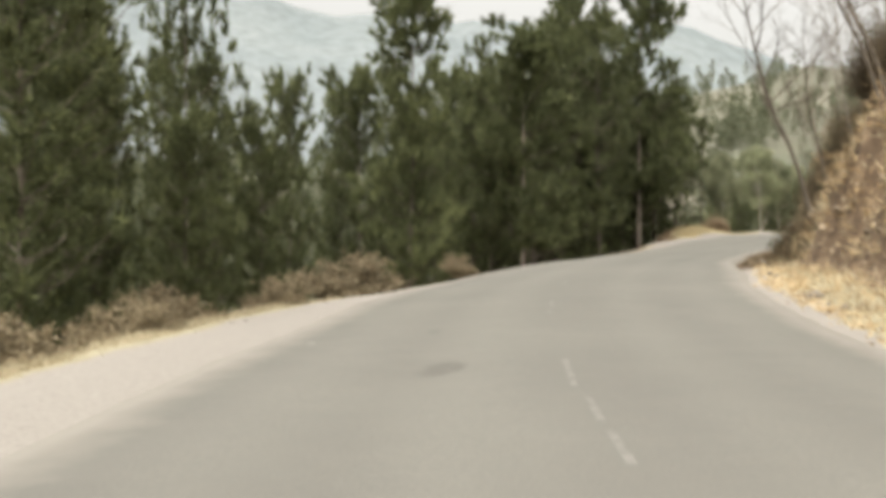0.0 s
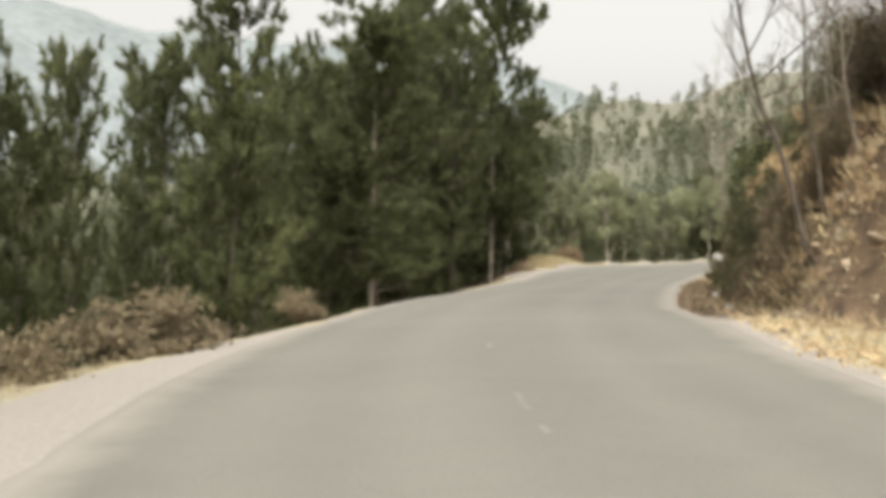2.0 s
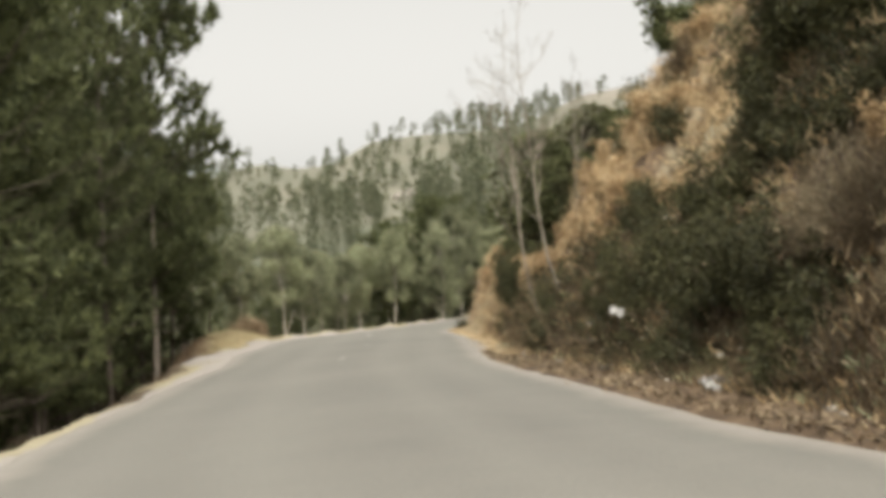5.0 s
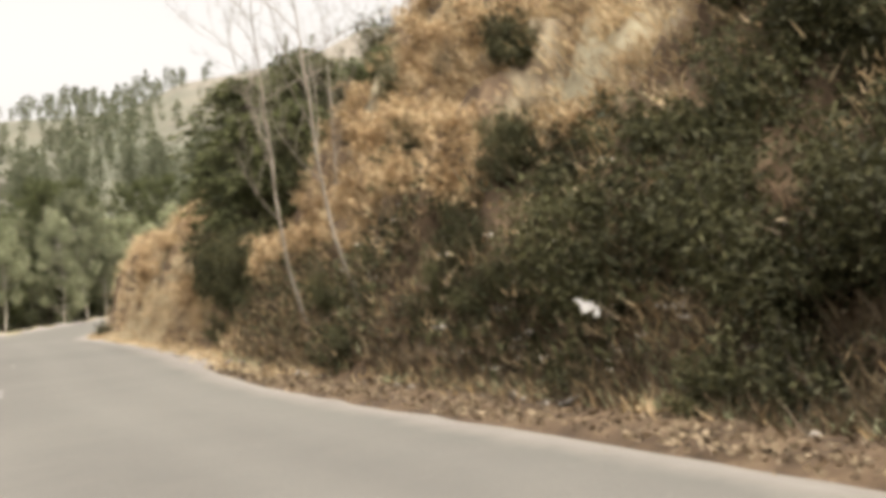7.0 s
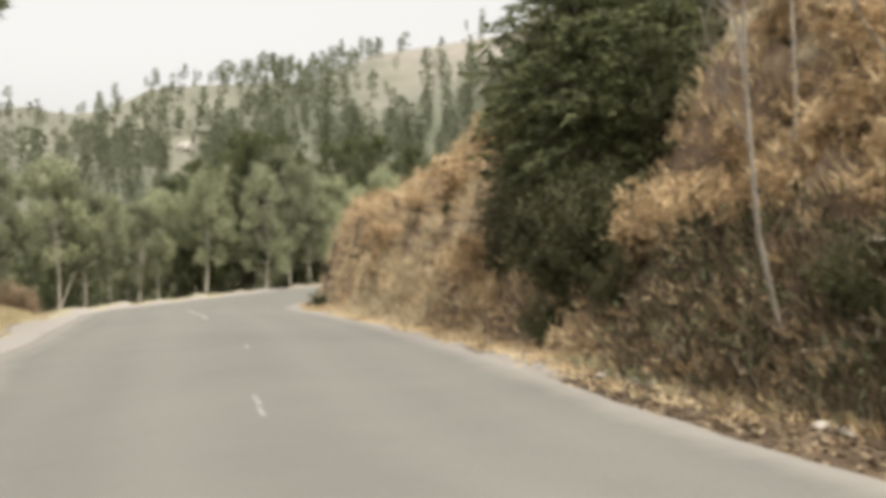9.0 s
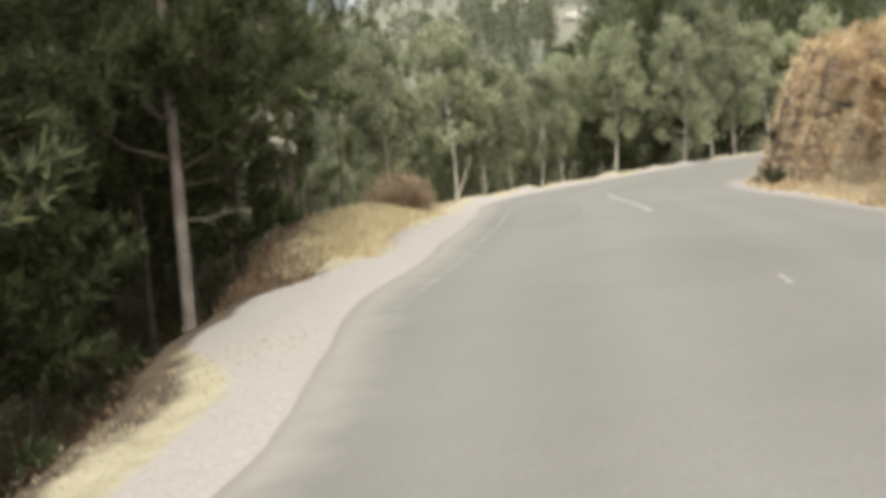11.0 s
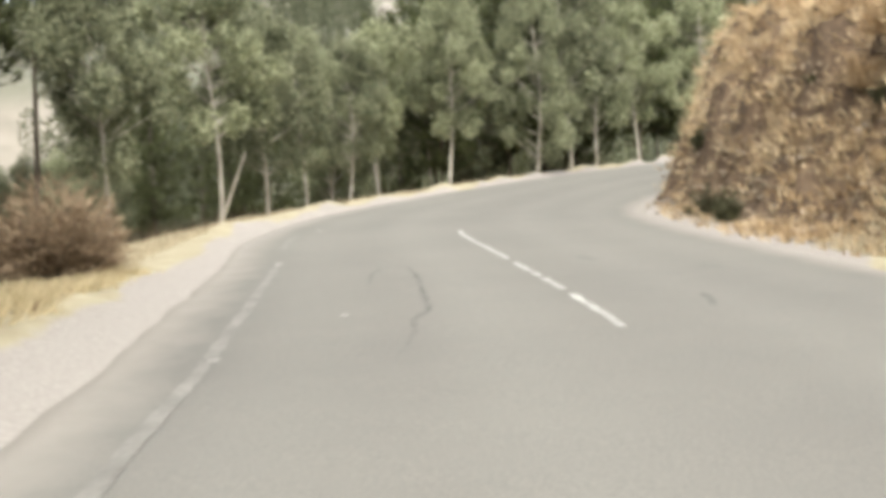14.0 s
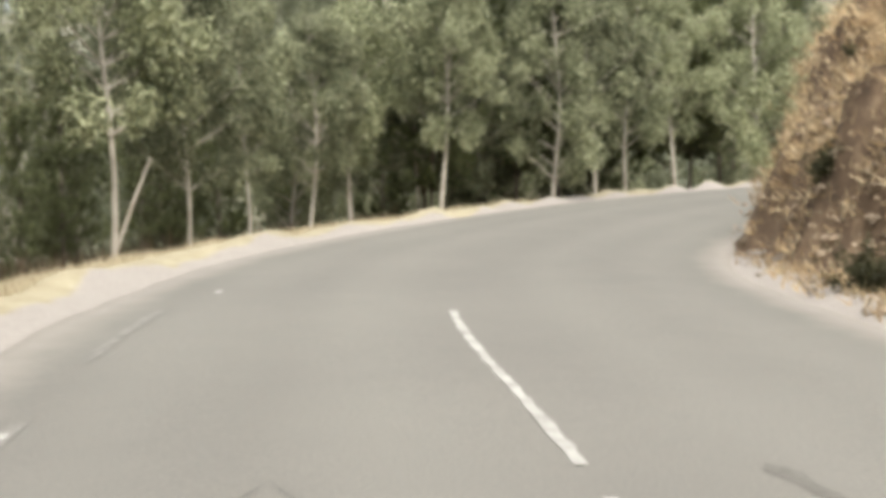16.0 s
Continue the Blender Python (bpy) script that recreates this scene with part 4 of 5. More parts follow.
for y, u, k in ((36.2, 4.3, 0.7), (37.6, 4.2, 0.6), (39.6, 4.1, 0.5), (40.8, 4.0, 0.5), (30.2, 4.1, 0.6),
                (32.0, 4.05, 0.5), (36.4, 5.6, 0.7), (52.3, 5.6, 0.7), (38.0, 6.2, 0.6), (41.0, 7.2, 0.6), (33.6, 6.4, 0.6)):
    plant_copy(loose, *at(y, u + 0.55 + 0.25 * rng.uniform(-1, 1)), rng.uniform(0, 360), k * rng.uniform(0.6, 1.05), 0.1)
# copies at x 16-18, y 47 are added to stand for the gully's shadow
for x, y, k in ((12.2, 32.4, 0.6), (13.2, 33.0, 0.7), (15.2, 34.0, 0.6), (16.0, 33.6, 0.7), (17.1, 46.8, 0.5), (16.75, 47.3, 0.42), (17.8, 47.1, 0.7), (18.3, 46.9, 0.8), (18.4, 46.2, 0.6), (20.0, 47.0, 0.7), (20.8, 46.0, 0.7), (16.1, 45.5, 0.4), (13.7, 37.3, 0.32), (12.8, 36.5, 0.3), (12.6, 37.4, 0.28), (17.2, 42.2, 0.5), (13.6, 32.2, 1.1), (12.4, 30.6, 1.0), (11.4, 30.0, 0.75), (12.2, 31.8, 0.8), (11.8, 29.0, 0.8), (13.0, 33.4, 0.7)):
    plant_copy(dark, x, y, rng.uniform(0, 360), k, 0.15)
for x, y, k in ((16.2, 42.0, 0.36), (15.1, 40.4, 0.4), (14.5, 39.4, 0.4), (15.6, 41.2, 0.34), (12.9, 37.0, 0.5), (13.2, 36.6, 0.45)):
    plant_copy(loose, x, y, rng.uniform(0, 360), k, 0.1)
for k in range(46):
    y, u = rng.uniform(26, 41), 4.1 + 2.6 * rng.random() ** 1.3
    plant_copy(tuft, *at(y, u), rng.uniform(0, 360), rng.uniform(0.18, 0.5), 0.08)
for k in range(26):
    plant_copy(tuft, *at(rng.uniform(54, 76), 4.4 + 4 * rng.random()), rng.uniform(0, 360), rng.uniform(0.12, 0.35), 0.05)
BARE = ((14.34, 41.81), (13.72, 40.0))          # where the two pale bare trees stand clear
for k in range(210):
    big = k < 55
    y, u = rng.uniform(12, 76), (4.6 + 5.0 * rng.random() if big else 4.5 + 9.0 * rng.random() ** 1.4)
    if y < 26:
        u += 1.9
    elif y > 64:
        u += 1.5
    if 28 < y < 45 and u < 5.5:
        u += 1.2
    x, y = at(y, u)
    if min(math.hypot(x + 0.5 - bx, y + 0.4 - by) for bx, by in BARE) < 1.1 or (10.5 < x < 13.2 and 28.5 < y < 33.6) or (15.8 < x < 20.5 and 45.2 < y < 48.6):
        continue
    if 36 < y < 45 and u > 7.0 and k % 3:
        continue
    plant_copy(russet, x, y, rng.uniform(0, 360), (rng.uniform(0.75, 1.2) if big else rng.uniform(0.3, 0.85)) * (0.55 if y > 69 else 1.0), 0.25 if big else 0.12)
for k in range(26):
    x, y = at(rng.uniform(40.5, 45.5), rng.uniform(4.8, 7.5))
    if min(math.hypot(x + 0.5 - bx, y + 0.4 - by) for bx, by in BARE) > 1.0:
        plant_copy(russet, x, y, rng.uniform(0, 360), rng.uniform(0.4, 0.8), 0.15)
for y, u, k in ((40.6, 5.5, 0.75), (39.3, 5.4, 0.7), (41.8, 5.7, 0.7), (38.2, 5.5, 0.65), (42.6, 5.3, 0.7), (39.8, 6.3, 0.7), (43.6, 5.6, 0.6)):
    plant_copy(russet, *at(y, u), rng.uniform(0, 360), k, 0.2)
green = evergreen(43, 2.6, 3.0, 130, "dark evergreen bush in layered sprays on the cut bank")
plant(green, *at(47.6, 5.75), 0, 1.0, 0.1)
for y, u, k in ((48.6, 5.2, 1.05), (49.8, 5.4, 0.95), (48.0, 6.6, 1.0), (49.4, 6.9, 1.05), (46.6, 5.9, 0.75), (50.8, 6.2, 0.85), (50.4, 8.2, 0.9), (51.2, 5.4, 0.7), (51.6, 6.6, 0.75)):
    plant_copy(green, *at(y + 0.2, u + 0.4), rng.uniform(0, 360), k, 0.1)
thicket = twig_dome(39, 2.2, 2.4, DARK_BRUSH, "tangled brown leafless thicket on the cut bank", 1100)
plant(thicket, *at(25.6, 6.2), 0, 1.0, 0.1)
for y, u, k in ((24.2, 6.6, 1.0), (27.0, 6.4, 0.9), (28.6, 6.8, 1.0), (26.0, 8.0, 1.2), (29.8, 8.4, 1.1), (27.4, 9.4, 1.1), (29.4, 5.4, 0.6), (38.6, 7.2, 0.5), (40.2, 8.0, 0.55), (41.6, 8.8, 0.5), (37.2, 8.8, 0.5), (25.4, 7.2, 1.0), (27.0, 7.4, 1.0), (27.2, 5.1, 0.55), (28.3, 4.9, 0.55), (26.2, 5.3, 0.6), (30.2, 5.0, 0.5), (33.4, 6.6, 0.6), (32.4, 7.4, 0.7), (31.4, 6.6, 0.6), (36.9, 5.4, 0.3), (46.0, 5.4, 0.4), (40.2, 7.0, 0.34), (39.0, 7.6, 0.36), (38.2, 6.8, 0.3), (41.4, 7.4, 0.34), (37.4, 7.4, 0.3), (30.2, 9.4, 0.8), (31.4, 11.8, 0.8), (28.0, 10.2, 0.9), (25.0, 10.8, 0.9)):
    plant_copy(thicket, *at(y, u), rng.uniform(0, 360), k, 0.1)

haze = twig_dome(40, 2.0, 2.0, BRUSH, "dull brown leafless thicket at the foot of the bank", 700)
plant(haze, *at(27.4, 4.95), 0, 0.8, 0.1)
for y, u, k in ((28.8, 5.0, 0.8), (26.2, 5.5, 0.75), (29.8, 5.3, 0.8), (28.0, 6.2, 0.9), (26.6, 6.9, 0.9), (25.0, 8.4, 0.9), (23.4, 8.6, 0.8)):
    plant_copy(haze, *at(y, u), rng.uniform(0, 360), k, 0.1)

crest = shrub(35, 2.6, 2.2, PINE, "dark evergreen bush on the crest of the hill", leaves=5000, long=0.2, upright=0.2)
plant(crest, 18.2, 41.5, 0, 0.72)
for x, y, k in ((18.9, 44.6, 0.45), (18.6, 40.3, 0.5)):
    plant_copy(crest, x, y, 70, k)

# bare trees on the bank
lean1 = bare_tree(41, 7.0, (-0.42, 0.0), "leafless slender tree leaning from the cut bank", BARK, 0.0082, 14)
plant(lean1, 8.35, 24.9, 0, 0.95)
t2 = bare_tree(42, 6.0, (-0.24, 0.13), "pale leafless slender tree on the cut bank", TWIG_BARK, 0.0052, 12)
plant(t2, *BARE[0], 0, 1.0)
for x, y, k, src, a in ((8.75, 25.3, 0.62, lean1, 25), (9.3, 23.6, 0.8, lean1, 330), (9.4, 25.2, 0.8, t2, 340), (*BARE[1], 0.95, t2, 345), (9.6, 26.6, 0.85, t2, 30), (10.4, 25.0, 0.9, t2, 75), (9.0, 22.2, 0.8, lean1, 350), (10.6, 28.0, 0.8, t2, 300), (12.6, 30.8, 0.8, t2, 180), (10.2, 26.2, 1.0, t2, 120), (11.2, 26.8, 0.9, lean1, 80), (11.0, 24.2, 1.0, t2, 250), (9.8, 24.0, 0.9, t2, 20), (11.8, 28.2, 0.9, t2, 60), (10.0, 28.4, 0.75, lean1, 200), (15.6, 42.6, 0.7, t2, 200)):
    plant_copy(src, x, y, a, k)


def scatter(name, label, mat, n, seed, region, long, wide, lean, per=10, spread=0.10, flat=1.0, lift=0.0, corners=3, patchy=0.0, bare_cut=False):
    """Loose grass or stalks in clumps over a stretch of ground: region(rng) gives s and u arrays."""
    r = np.random.RandomState(seed)
    s, u = region(r, n)
    if bare_cut:        # the raw soil of the cut stays nearly clear
        d = u - HALF - foot(s)
        raw = (d > -1.6) & (d < 0.45 + 0.35 * waves(s, u, 1.3, 14)) & (np.interp(s, *zip(*CUT)) > 0.4) & (r.uniform(0, 1, n) < 0.85)
        s, u, n = s[~raw], u[~raw], int((~raw).sum())
    if patchy:
        gone = waves(s, u, patchy, seed) < r.uniform(-1.1, 0.25, n)
        s, u, n = s[~gone], u[~gone], int((~gone).sum())
    x = np.interp(s, CS, CL[:, 0]) + np.interp(s, CS, RIGHT[:, 0]) * u
    y = np.interp(s, CS, CL[:, 1]) + np.interp(s, CS, RIGHT[:, 1]) * u
    z = height(x, y)
    out = np.sign(u)[:, None] * np.stack([-np.interp(s, CS, RIGHT[:, 0]), -np.interp(s, CS, RIGHT[:, 1])], 1)
    size = r.uniform(0.6, 1.3, n)
    p = np.repeat(np.stack([x, y, z - 0.02], 1), per, 0)
    m = len(p)
    p[:, 2] += np.repeat(lift * r.uniform(0.4, 1.0, n), per)
    p[:, :2] += r.normal(size=(m, 2)) * spread
    d = np.stack([r.normal(size=m) * 0.45, r.normal(size=m) * 0.45, r.uniform(0.4, 1.1, m) * flat], 1)
    d[:, :2] += np.repeat(out, per, 0) * lean
    ln = np.repeat(size, per) * long * r.uniform(0.6, 1.2, m)
    ob = leaf_mesh(name, np.concatenate([p, d, ln[:, None], np.full((m, 1), wide)], 1), mat, None, corners, seed)
    return tagged(ob, label, "grass", kind="stuff")


def on_cut(r, n):
    """Places on the raw face of the spur and on the steep bank at the start."""
    s = np.where(r.uniform(0, 1, n) < 0.7, r.uniform(s_of_y(66), s_of_y(81), n), r.uniform(s_of_y(16), s_of_y(26), n))
    return s, HALF + foot(s) - 0.3 + 1.7 * r.uniform(0, 1, n)


def on_spur(r, n):
    s = r.uniform(s_of_y(58), s_of_y(81), n)
    return s, HALF + foot(s) + 0.4 + 4.5 * r.uniform(0, 1, n)


def on_mound(r, n):
    """Places on the road side and the crest of the mound, which widens along the road."""
    s = S57 + 0.1 + (S66 - S57 + 0.9) * r.uniform(0, 1, n) ** 0.75
    q = np.clip((s - S57) / 5.0, 0, 1)
    return s, np.minimum(-4.35 - 0.35 * r.uniform(0, 1, n), -4.95 - 0.35 * q - r.normal(size=n) * (0.28 + 0.24 * q))


def below_edge(r, n):
    """Places just under the lip of the verge, above the pines."""
    s = r.uniform(s_of_y(43), S57 + 1, n)
    return s, -half_left(s) - shoulder(s) - 0.45 - np.abs(r.normal(size=n)) * 0.6


S10, S80 = s_of_y(8), s_of_y(76) + 9
scatter("bank_grass", "tan dry grass hanging over the cut bank", DRY, 16000, 51, lambda r, n: (r.uniform(S10, S80, n), 4.4 + 12 * r.uniform(0, 1, n) ** 1.25), 0.26, 0.024, 0.45, 10, patchy=1.0, bare_cut=True)
scatter("bank_bracken", "russet withered bracken on the cut bank", BRACKEN, 17000, 52, lambda r, n: (r.uniform(S10, S80, n), 4.0 + 10 * r.uniform(0, 1, n) ** 1.3), 0.19, 0.024, 0.3, 11, 0.14, patchy=0.8, bare_cut=True)
scatter("slope_grass", "long golden dry grass on the upper slope", DRY, 3200, 67, lambda r, n: (r.uniform(s_of_y(33), s_of_y(44.5), n), 6.4 + 7.0 * r.uniform(0, 1, n)), 0.36, 0.02, 0.8, 11, 0.16, patchy=1.4)
scatter("foot_herbs", "low dull green herbs along the bank foot", GUM, 900, 61, lambda r, n: (r.uniform(s_of_y(26), s_of_y(48), n), 4.0 + np.abs(r.normal(size=n)) * 0.5), 0.16, 0.03, 0.2, 9, 0.08)
scatter("bank_stems", "dark dead stems over the lower bank", DARK_BRUSH, 2200, 60, lambda r, n: (r.uniform(s_of_y(26), s_of_y(46.5), n), 4.15 + 1.0 * r.uniform(0, 1, n) ** 1.3), 0.26, 0.028, 0.2, 10, 0.2)
scatter("spur_straw", "pale bleached straw over the spur", DRY, 6500, 71, lambda r, n: on_spur(r, n), 0.2, 0.018, 0.5, 10, 0.12, patchy=1.0)
scatter("low_greenery", "dull dark green weeds over the lower bank", SHRUB, 380, 68, lambda r, n: (r.uniform(s_of_y(35), s_of_y(46), n), 4.3 + 0.8 * r.uniform(0, 1, n)), 0.17, 0.05, 0.2, 12, 0.2, 1.0, 0.15, 4, patchy=1.2)
scatter("cut_crumbs", "pale crumbs of dry soil on the cut face", CRUMB, 1500, 69, lambda r, n: on_cut(r, n), 0.075, 0.06, 0.2, 5, 0.12, 0.5, 0.03, 4, patchy=0.7)
scatter("bank_straw", "pale straw at the foot of the cut bank", STRAW, 2000, 59, lambda r, n: (np.where(r.uniform(0, 1, n) < 0.2, r.uniform(S10, s_of_y(27), n), r.uniform(s_of_y(56), s_of_y(67), n)), 4.0 + np.abs(r.normal(size=n)) * 0.9), 0.2, 0.02, 0.4, 10, bare_cut=True)
scatter("verge_grass", "straw-coloured grass along the gravel verge", STRAW, 5200, 53, lambda r, n: (np.where(r.uniform(0, 1, n) < 0.62, r.uniform(S10 - 8, s_of_y(41), n), r.uniform(S57 + 0.5, S80, n)), -4.75 - np.abs(r.normal(size=n)) * 0.5), 0.11, 0.016, -0.2, 9)
scatter("mound_grass", "long straw grass over the roadside mound", GOLD, 2400, 54, lambda r, n: on_mound(r, n), 0.16, 0.016, 0.5, 22)
scatter("bend_grass", "short straw grass beside the outer bend", STRAW, 5000, 55, lambda r, n: (r.uniform(S66 - 2, S80 + 8, n), -4.6 - np.abs(r.normal(size=n)) * 2.2), 0.16, 0.016, -0.1, 9)
scatter("undergrowth", "dull brown and green undergrowth below the pines", DARK_BRUSH, 6000, 56, lambda r, n: (r.uniform(S10 - 6, S80 + 10, n), -7.2 - np.abs(r.normal(size=n)) * 6.0), 0.55, 0.05, 0.0, 9, 0.3)
scatter("green_undergrowth", "dark green undergrowth in the woods", PINE, 9000, 57, lambda r, n: (r.uniform(S10 - 6, S80 + 16, n), -8.5 - np.abs(r.normal(size=n)) * 8.0), 0.42, 0.045, 0.0, 12, 0.35)
scatter("seed_heads", "whitish seed heads on dry weeds of the lower bank", SEED, 110, 64, lambda r, n: (r.uniform(s_of_y(31), s_of_y(43), n), 4.3 + 0.9 * r.uniform(0, 1, n)), 0.06, 0.04, 0.1, 8, 0.05, 1.0, 0.4)
scatter("mound_litter", "brown needle litter behind the roadside mound", RUST, 3400, 65, lambda r, n: (r.uniform(S57 - 2.2, S66 + 1, n), -6.3 - r.normal(size=n) * 0.5), 0.11, 0.025, 0.3, 12, 0.14)
scatter("foot_straw", "short straw on the flat foot of the inner bank", STRAW, 1500, 66, lambda r, n: (np.where(r.uniform(0, 1, n) < 0.3, r.uniform(S10, s_of_y(25.5), n), r.uniform(s_of_y(55), s_of_y(77), n)), 4.1 + 1.3 * r.uniform(0, 1, n)), 0.08, 0.016, 0.2, 9, 0.1)
scatter("verge_litter", "brown needles and dead leaves below the gravel verge", RUST, 1500, 62, lambda r, n: below_edge(r, n), 0.07, 0.03, 0.3, 9, 0.12)
scatter("sandy_straw", "sparse short straw on the sandy verge", STRAW, 420, 70, lambda r, n: (r.uniform(s_of_y(44), s_of_y(52), n), -4.45 - 0.4 * r.uniform(-1, 1, n)), 0.05, 0.012, -0.1, 8, 0.1)
scatter("fallen_leaves", "pale fallen leaves along the foot of the bank", FALLEN, 850, 63, lambda r, n: (r.uniform(s_of_y(26.5), s_of_y(45), n), 3.35 + np.abs(r.normal(size=n)) * 0.55), 0.075, 0.045, 0.3, 9, 0.16, 0.25, 0.0, 4)
scatter("foot_litter", "dry leaves lying along the foot of the bank", DRY, 2200, 58, lambda r, n: (np.where(r.uniform(0, 1, n) < 0.4, r.uniform(S10, s_of_y(28), n), r.uniform(s_of_y(42), s_of_y(64), n)), 3.7 + np.abs(r.normal(size=n)) * 0.45), 0.09, 0.035, 0.5, 6, 0.15, 0.5)

# ---------------------------------------------------------------- paint and tar on the road
for y0, y1 in ((5.6, 6.6), (7.0, 8.0), (8.6, 10.4), (15.5, 15.8), (16.5, 17.35), (21.1, 21.45)):
    paint(s_of_y(y0), s_of_y(y1), 0.05 if y0 < 8 else 0.0 if y0 < 12 else -0.09, 0.065, "centre_dash", "nearly vanished white centre dash on the asphalt", int(y0 * 10), FAINT)
for y0, y1 in ((61.5, 63.2), (63.5, 64.4), (64.55, 64.95), (65.05, 66.05), (66.5, 71.65)):
    paint(s_of_y(y0), s_of_y(y1), -0.06, 0.085, "centre_dash", "worn white centre dash on the asphalt", int(y0 * 10))
for y0, y1, u in ((44.9, 45.5, 0.08), (45.6, 46.3, 0.1), (51.7, 52.3, 0.3)):
    paint(s_of_y(y0), s_of_y(y1), u, 0.06, "centre_dash", "half worn white centre dash on the asphalt", int(y0 * 10), WORN)
for y0, y1, u, d in ((52.0, 56.0, -3.34, 0.075), (56.0, 60.5, -3.02, 0.045), (60.5, 67.6, -2.79, 0.008), (69.4, 71.8, -2.78, 0.0)):
    paint(s_of_y(y0), s_of_y(y1), u, 0.11, "edge_line", "faded white edge line on the asphalt", int(y0 * 10), FAINT, d)
for y0, y1, u in ((11.85, 12.0, -2.68), (44.75, 44.88, -2.6), (56.25, 56.38, -2.88), (61.05, 61.17, -2.75), (62.6, 62.66, -1.95), (67.25, 67.38, -2.74), (73.05, 73.3, -2.55)):
    paint(s_of_y(y0), s_of_y(y1), u, 0.075, "edge_line", "white scrap of edge line on the asphalt", int(y0 * 10))


def crack(name, label, s0, s1, u_of, wide, seed, mat=None):
    """A wandering sealed crack."""
    r = random.Random(seed)
    n = int((s1 - s0) / 0.08)
    v = []
    for k in range(n + 1):
        s = s0 + (s1 - s0) * k / n
        u = u_of(k / n) + 0.08 * noise.noise((s * 0.7, seed, 0)) + 0.015 * noise.noise((s * 4, seed, 3))
        w = wide * r.uniform(0.4, 1.0) * min(1, 6 * k / n, 6 * (1 - k / n)) + 0.004
        v += [road_point(s, u - w / 2, 0.004), road_point(s, u + w / 2, 0.004)]
    ob = mesh_object(name, v, [(2 * k, 2 * k + 1, 2 * k + 3, 2 * k + 2) for k in range(n)], mat or TAR)
    return tagged(ob, label, "road crack", "cracks in the road", "structure")


crack("road_crack", "dark sealed crack in the asphalt", s_of_y(60.8), s_of_y(66.4), lambda t: float(np.interp(t, [0, 0.2, 0.26, 0.33, 0.8, 0.94, 1], [-1.62, -1.46, -1.44, -1.30, -1.21, -1.24, -1.4])), 0.06, 3)
crack("road_crack", "faint dark crack in the asphalt", s_of_y(64.6), s_of_y(66.35), lambda t: -1.70 + 0.29 * t ** 3, 0.045, 12)
crack("road_crack", "short dark crack in the asphalt", s_of_y(62.3), s_of_y(63.0), lambda t: 0.85 + 0.1 * t, 0.10, 8)
crack("tar_patch", "small dark stain on the asphalt", s_of_y(64.8), s_of_y(65.2), lambda t: 1.8, 0.28, 9, STAIN)
crack("tar_patch", "small dark stain on the asphalt", s_of_y(65.9), s_of_y(66.5), lambda t: 0.85 - 0.1 * t, 0.16, 4, STAIN)
crack("tar_patch", "dark oil stain on the asphalt", s_of_y(9.2), s_of_y(10.2), lambda t: -1.2 + 0.2 * t, 0.4, 6, STAIN)
crack("tar_patch", "small dark stain on the asphalt", s_of_y(13.0), s_of_y(13.5), lambda t: -1.5, 0.2, 7, STAIN)


# ---------------------------------------------------------------- litter and stones
def rumpled(seed, size):
    """A crumpled sheet, folded over on itself."""
    r = random.Random(seed)
    bm = bmesh.new()
    bmesh.ops.create_grid(bm, x_segments=6, y_segments=5, size=size)
    for v in bm.verts:
        v.co.z = abs(noise.noise(v.co * (3 / size) * 0.5 + Vector((seed, 0, 0)))) * size * 1.2 + 0.01
        v.co.x += noise.noise(v.co * (4 / size) + Vector((0, seed, 0))) * size * 0.3
        v.co.y *= r.uniform(0.7, 1.1)
    me = bpy.data.meshes.new("litter")
    bm.to_mesh(me)
    bm.free()
    me.materials.append(LITTER)
    return me


def rock(seed, mat):
    bm = bmesh.new()
    bmesh.ops.create_icosphere(bm, subdivisions=2, radius=1)
    for v in bm.verts:
        v.co *= 1 + 0.45 * noise.noise(v.co * 1.1 + Vector((seed * 3.1, 0, 0)))
        v.co.z *= 0.65
    me = bpy.data.meshes.new("stone")
    bm.to_mesh(me)
    bm.free()
    me.materials.append(mat)
    return me


sheets = [rumpled(k, 0.16) for k in range(3)]
for k, (x, y, z) in enumerate(((9.0, 30.25, 0.9), (8.85, 30.05, 0.6), (9.2, 30.5, 0.6), (9.3, 29.5, 0.4), (7.6, 26.5, 0.6), (12.9, 39.3, 0.6), (13.1, 38.7, 0.5), (8.5, 32.0, 0.4), (10.4, 34.1, 0.5), (10.1, 32.5, 0.45),
                               (17.9, 49.6, 0.5), (30.6, 75.2, 0.7), (30.0, 74.2, 0.6), (28.7, 71.6, 0.5), (12.5, 37.5, 0.5), (10.0, 31.4, 0.5), (9.0, 28.9, 0.45))):
    ob = new("litter", sheets[k % 3])
    ob.matrix_basis = pose(x, y, ground_z(x, y) + 0.01, rng.uniform(-25, 25), rng.uniform(-25, 25), rng.uniform(0, 360)) @ Matrix.Diagonal((z, z, z, 1))
    tagged(ob, "crumpled white plastic litter at the bank foot", "litter", "litter along the road")
ob = new("litter", sheets[1])
ob.matrix_basis = pose(10.42, 33.84, 1.42, 25, -20, 40) @ Matrix.Diagonal((0.8, 0.65, 0.65, 1))
tagged(ob, "crumpled white plastic sheet caught in a shrub", "litter", "litter along the road")
rocks = [rock(k, STONE) for k in range(4)]
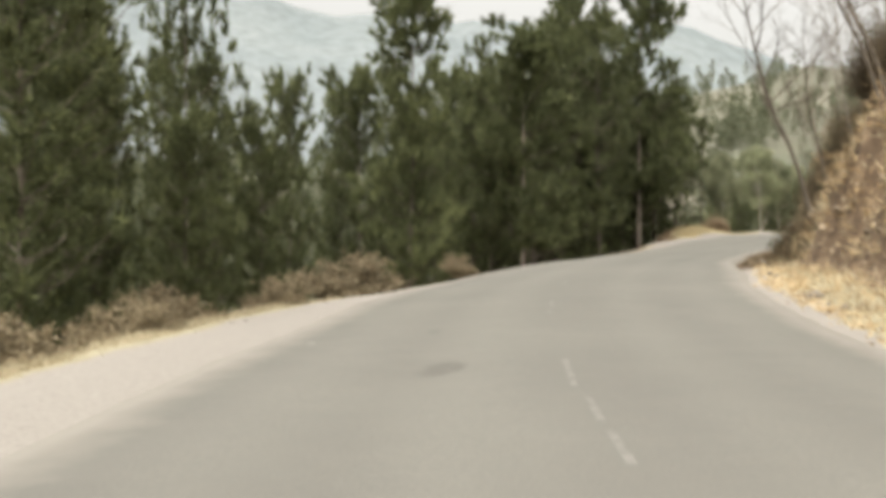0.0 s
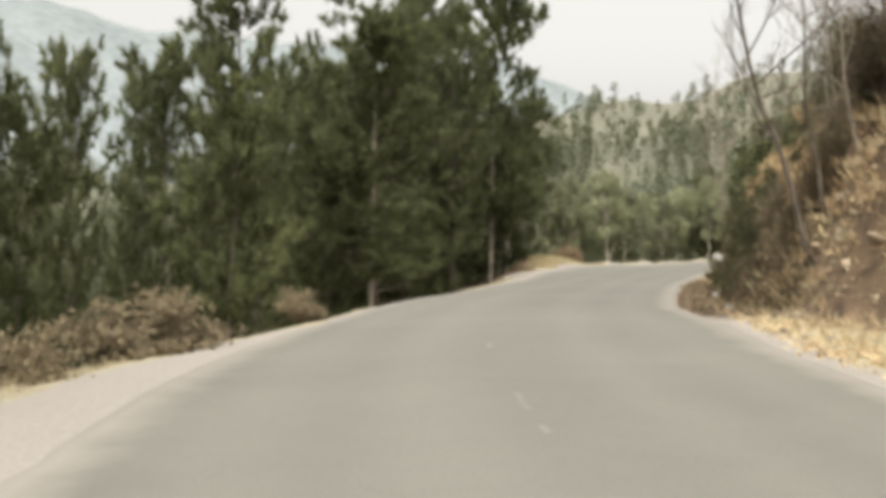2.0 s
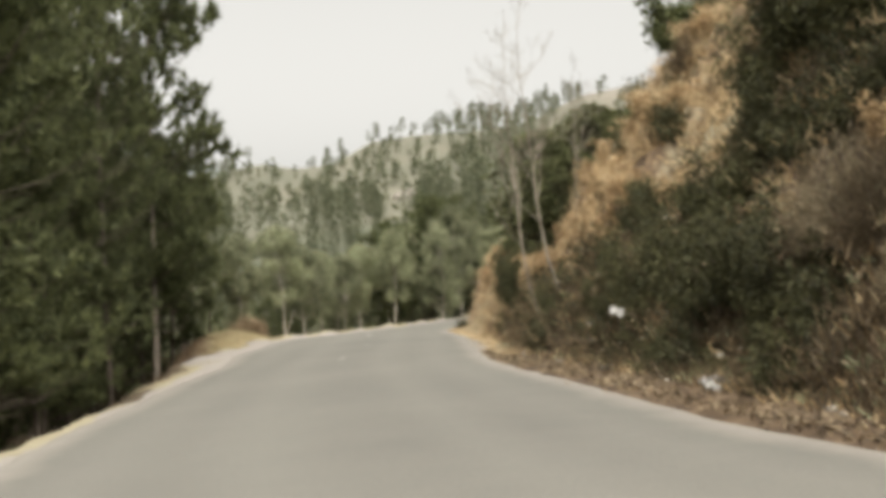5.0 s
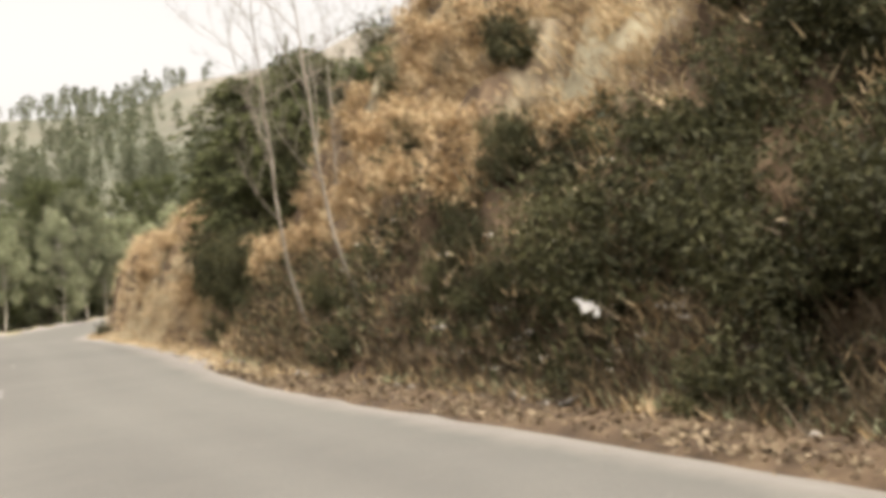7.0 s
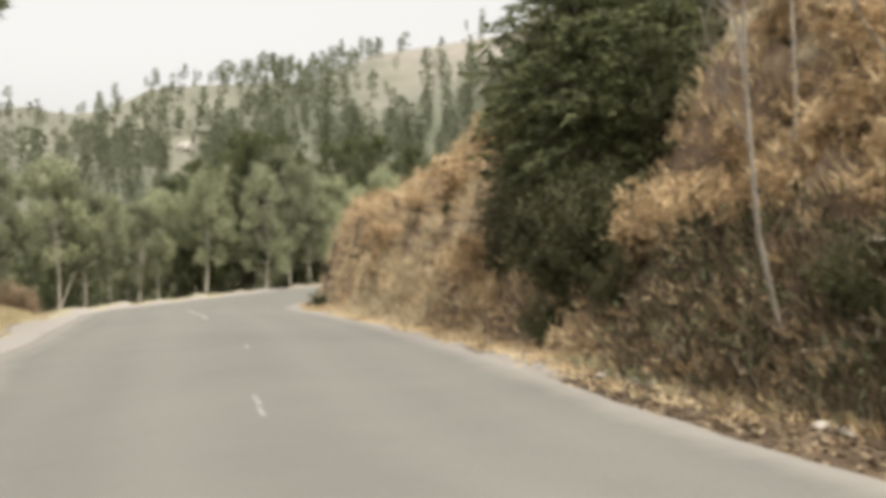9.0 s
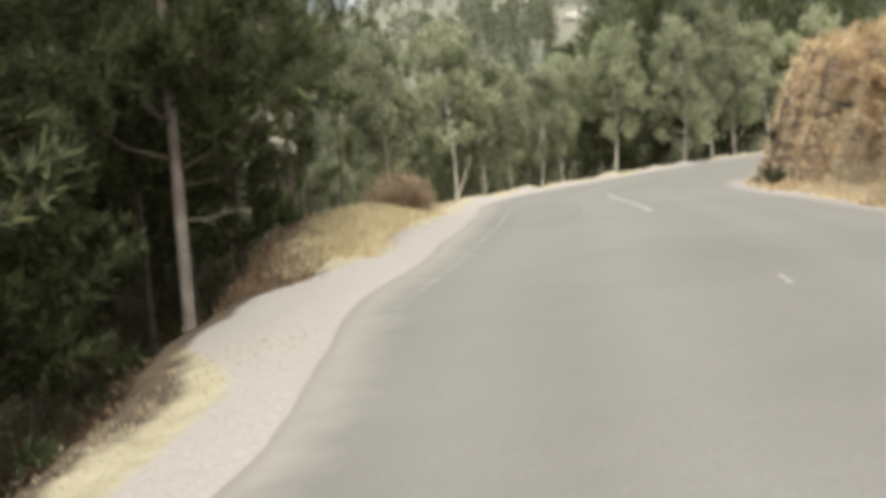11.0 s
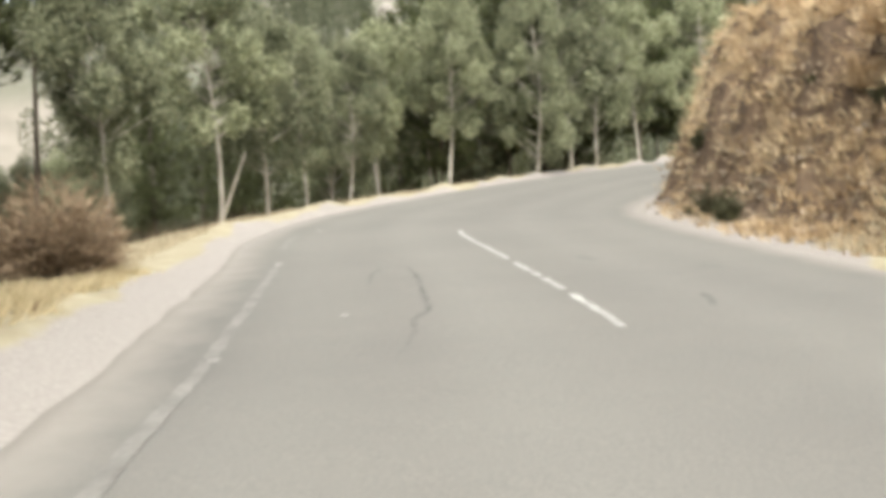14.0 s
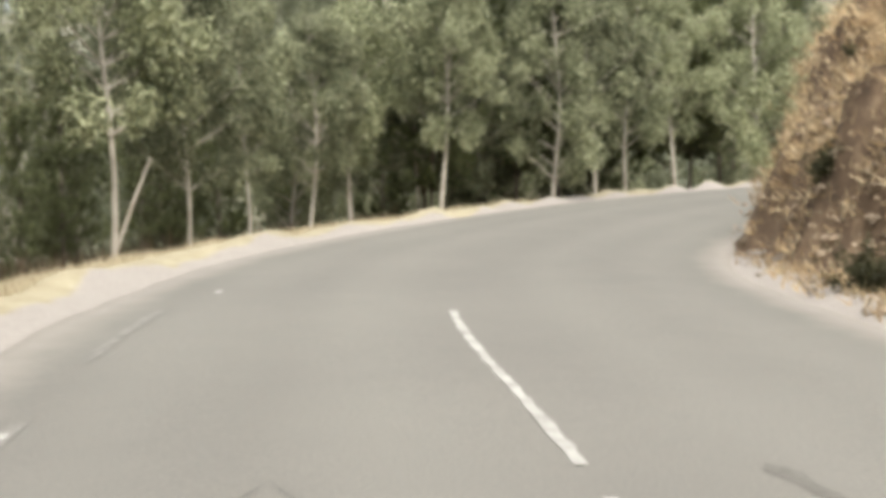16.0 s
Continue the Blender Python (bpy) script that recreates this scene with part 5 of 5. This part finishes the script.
for k in range(170):
    y = rng.uniform(12, 77) if k % 3 else rng.uniform(27, 46)
    u = 3.75 + abs(rng.gauss(0, 0.35)) if k % 4 else -4.3 - abs(rng.gauss(0, 0.4))
    x, y = at(y, u)
    z = rng.uniform(0.02, 0.07) * (1.8 if k % 11 == 0 else 1) if u > 0 else rng.uniform(0.012, 0.03)
    ob = new("stone", rocks[k % 4])
    ob.matrix_basis = pose(x, y, ground_z(x, y) + z * 0.3, 0, 0, rng.uniform(0, 360)) @ Matrix.Diagonal((z, z, z, 1))
    tagged(ob, "small grey-brown stone lying beside the road", "stone", "stones along the road")


clods = [rock(k, CLOD) for k in range(7, 10)]
for k in range(210):
    y, u = (rng.uniform(64, 79.5), 4.3 + 0.28 * rng.random()) if k % 3 else (rng.uniform(17, 27), 4.6)
    u += 0.7 * float(np.interp(s_of_y(y), *zip(*CUT))) + rng.gauss(0, 0.22)
    x, y = on_road(s_of_y(y), u)
    z = rng.uniform(0.03, 0.11)
    if k % 2:
        x, y = on_road(s_of_y(rng.uniform(66, 80.5)), 0)
        s_, u_, z_ = road_coords(x, y)
        x, y = on_road(s_[0], HALF + float(foot(s_)[0]) + rng.uniform(0.05, 1.0))
        z = rng.uniform(0.03, 0.10)
    ob = new("soil_clod", clods[k % 3])
    ob.matrix_basis = pose(x, y, ground_z(x, y) + z * 0.3, rng.uniform(0, 40), 0, rng.uniform(0, 360)) @ Matrix.Diagonal((z, z * 1.2, z, 1))
    tagged(ob, "pale dusty clod of soil at the cut bank", "clod", "clods below the cut bank")


# ---------------------------------------------------------------- a forked dead limb on the pine by the verge
def dead_limb(tree, start, end, seed):
    r = random.Random(seed)
    inward = tree.matrix_basis.inverted()
    a, b = Vector(start), Vector(end)
    line = [a, a.lerp(b, 0.4) + Vector((0, 0, -0.05)), a.lerp(b, 0.75) + Vector((0, 0, 0.02)), b]
    limb = Shape()
    limb.tube([inward @ p for p in line], [0.011, 0.010, 0.007, 0.003], 6)
    for k in range(7):
        t = 0.25 + 0.7 * k / 7
        j = min(2, int(t * 3))
        p = line[j].lerp(line[j + 1], t * 3 - j)
        d = ((b - a).normalized() * 0.7 + Vector((r.uniform(-0.5, 0.5), r.uniform(-0.5, 0.5), r.uniform(-0.3, 0.8)))).normalized()
        ln = r.uniform(0.12, 0.28)
        limb.tube([inward @ p, inward @ (p + d * ln * 0.5), inward @ (p + d * ln + Vector((0, 0, 0.04)))], [0.007, 0.005, 0.002], 4)
    limb.mesh("dead_limb", TWIG_BARK, tree, "pale forked dead limb")


dead_limb(heroes[2], (10.4, 60.72, 1.66), (11.2, 60.0, 1.76), 71)


# ---------------------------------------------------------------- a pale outcrop among the far trees
def outcrop(x, y, wide):
    root = thing("rock_outcrop", "pale weathered rock outcrop on the far wooded slope", "rock")
    root.location = (x, y, ground_z(x, y))
    for k, (dx, dy, dz, size) in enumerate(((0.0, 0.0, 0.5, 0.5), (0.45, -0.1, 0.75, 0.4), (-0.4, -0.05, 0.3, 0.36), (0.1, -0.3, 0.15, 0.42), (0.62, 0.0, 1.0, 0.3))):
        ob = new("boulder", rock(20 + k, OUTCROP))
        ob.matrix_basis = pose(dx * wide, dy * wide, dz * wide * 0.6, 15 * k, 10, 70 * k) @ Matrix.Diagonal((size * wide, size * wide * 0.8, size * wide, 1))
        ob.parent = root
    return root


outcrop(93.2, 213.0, 3.2)
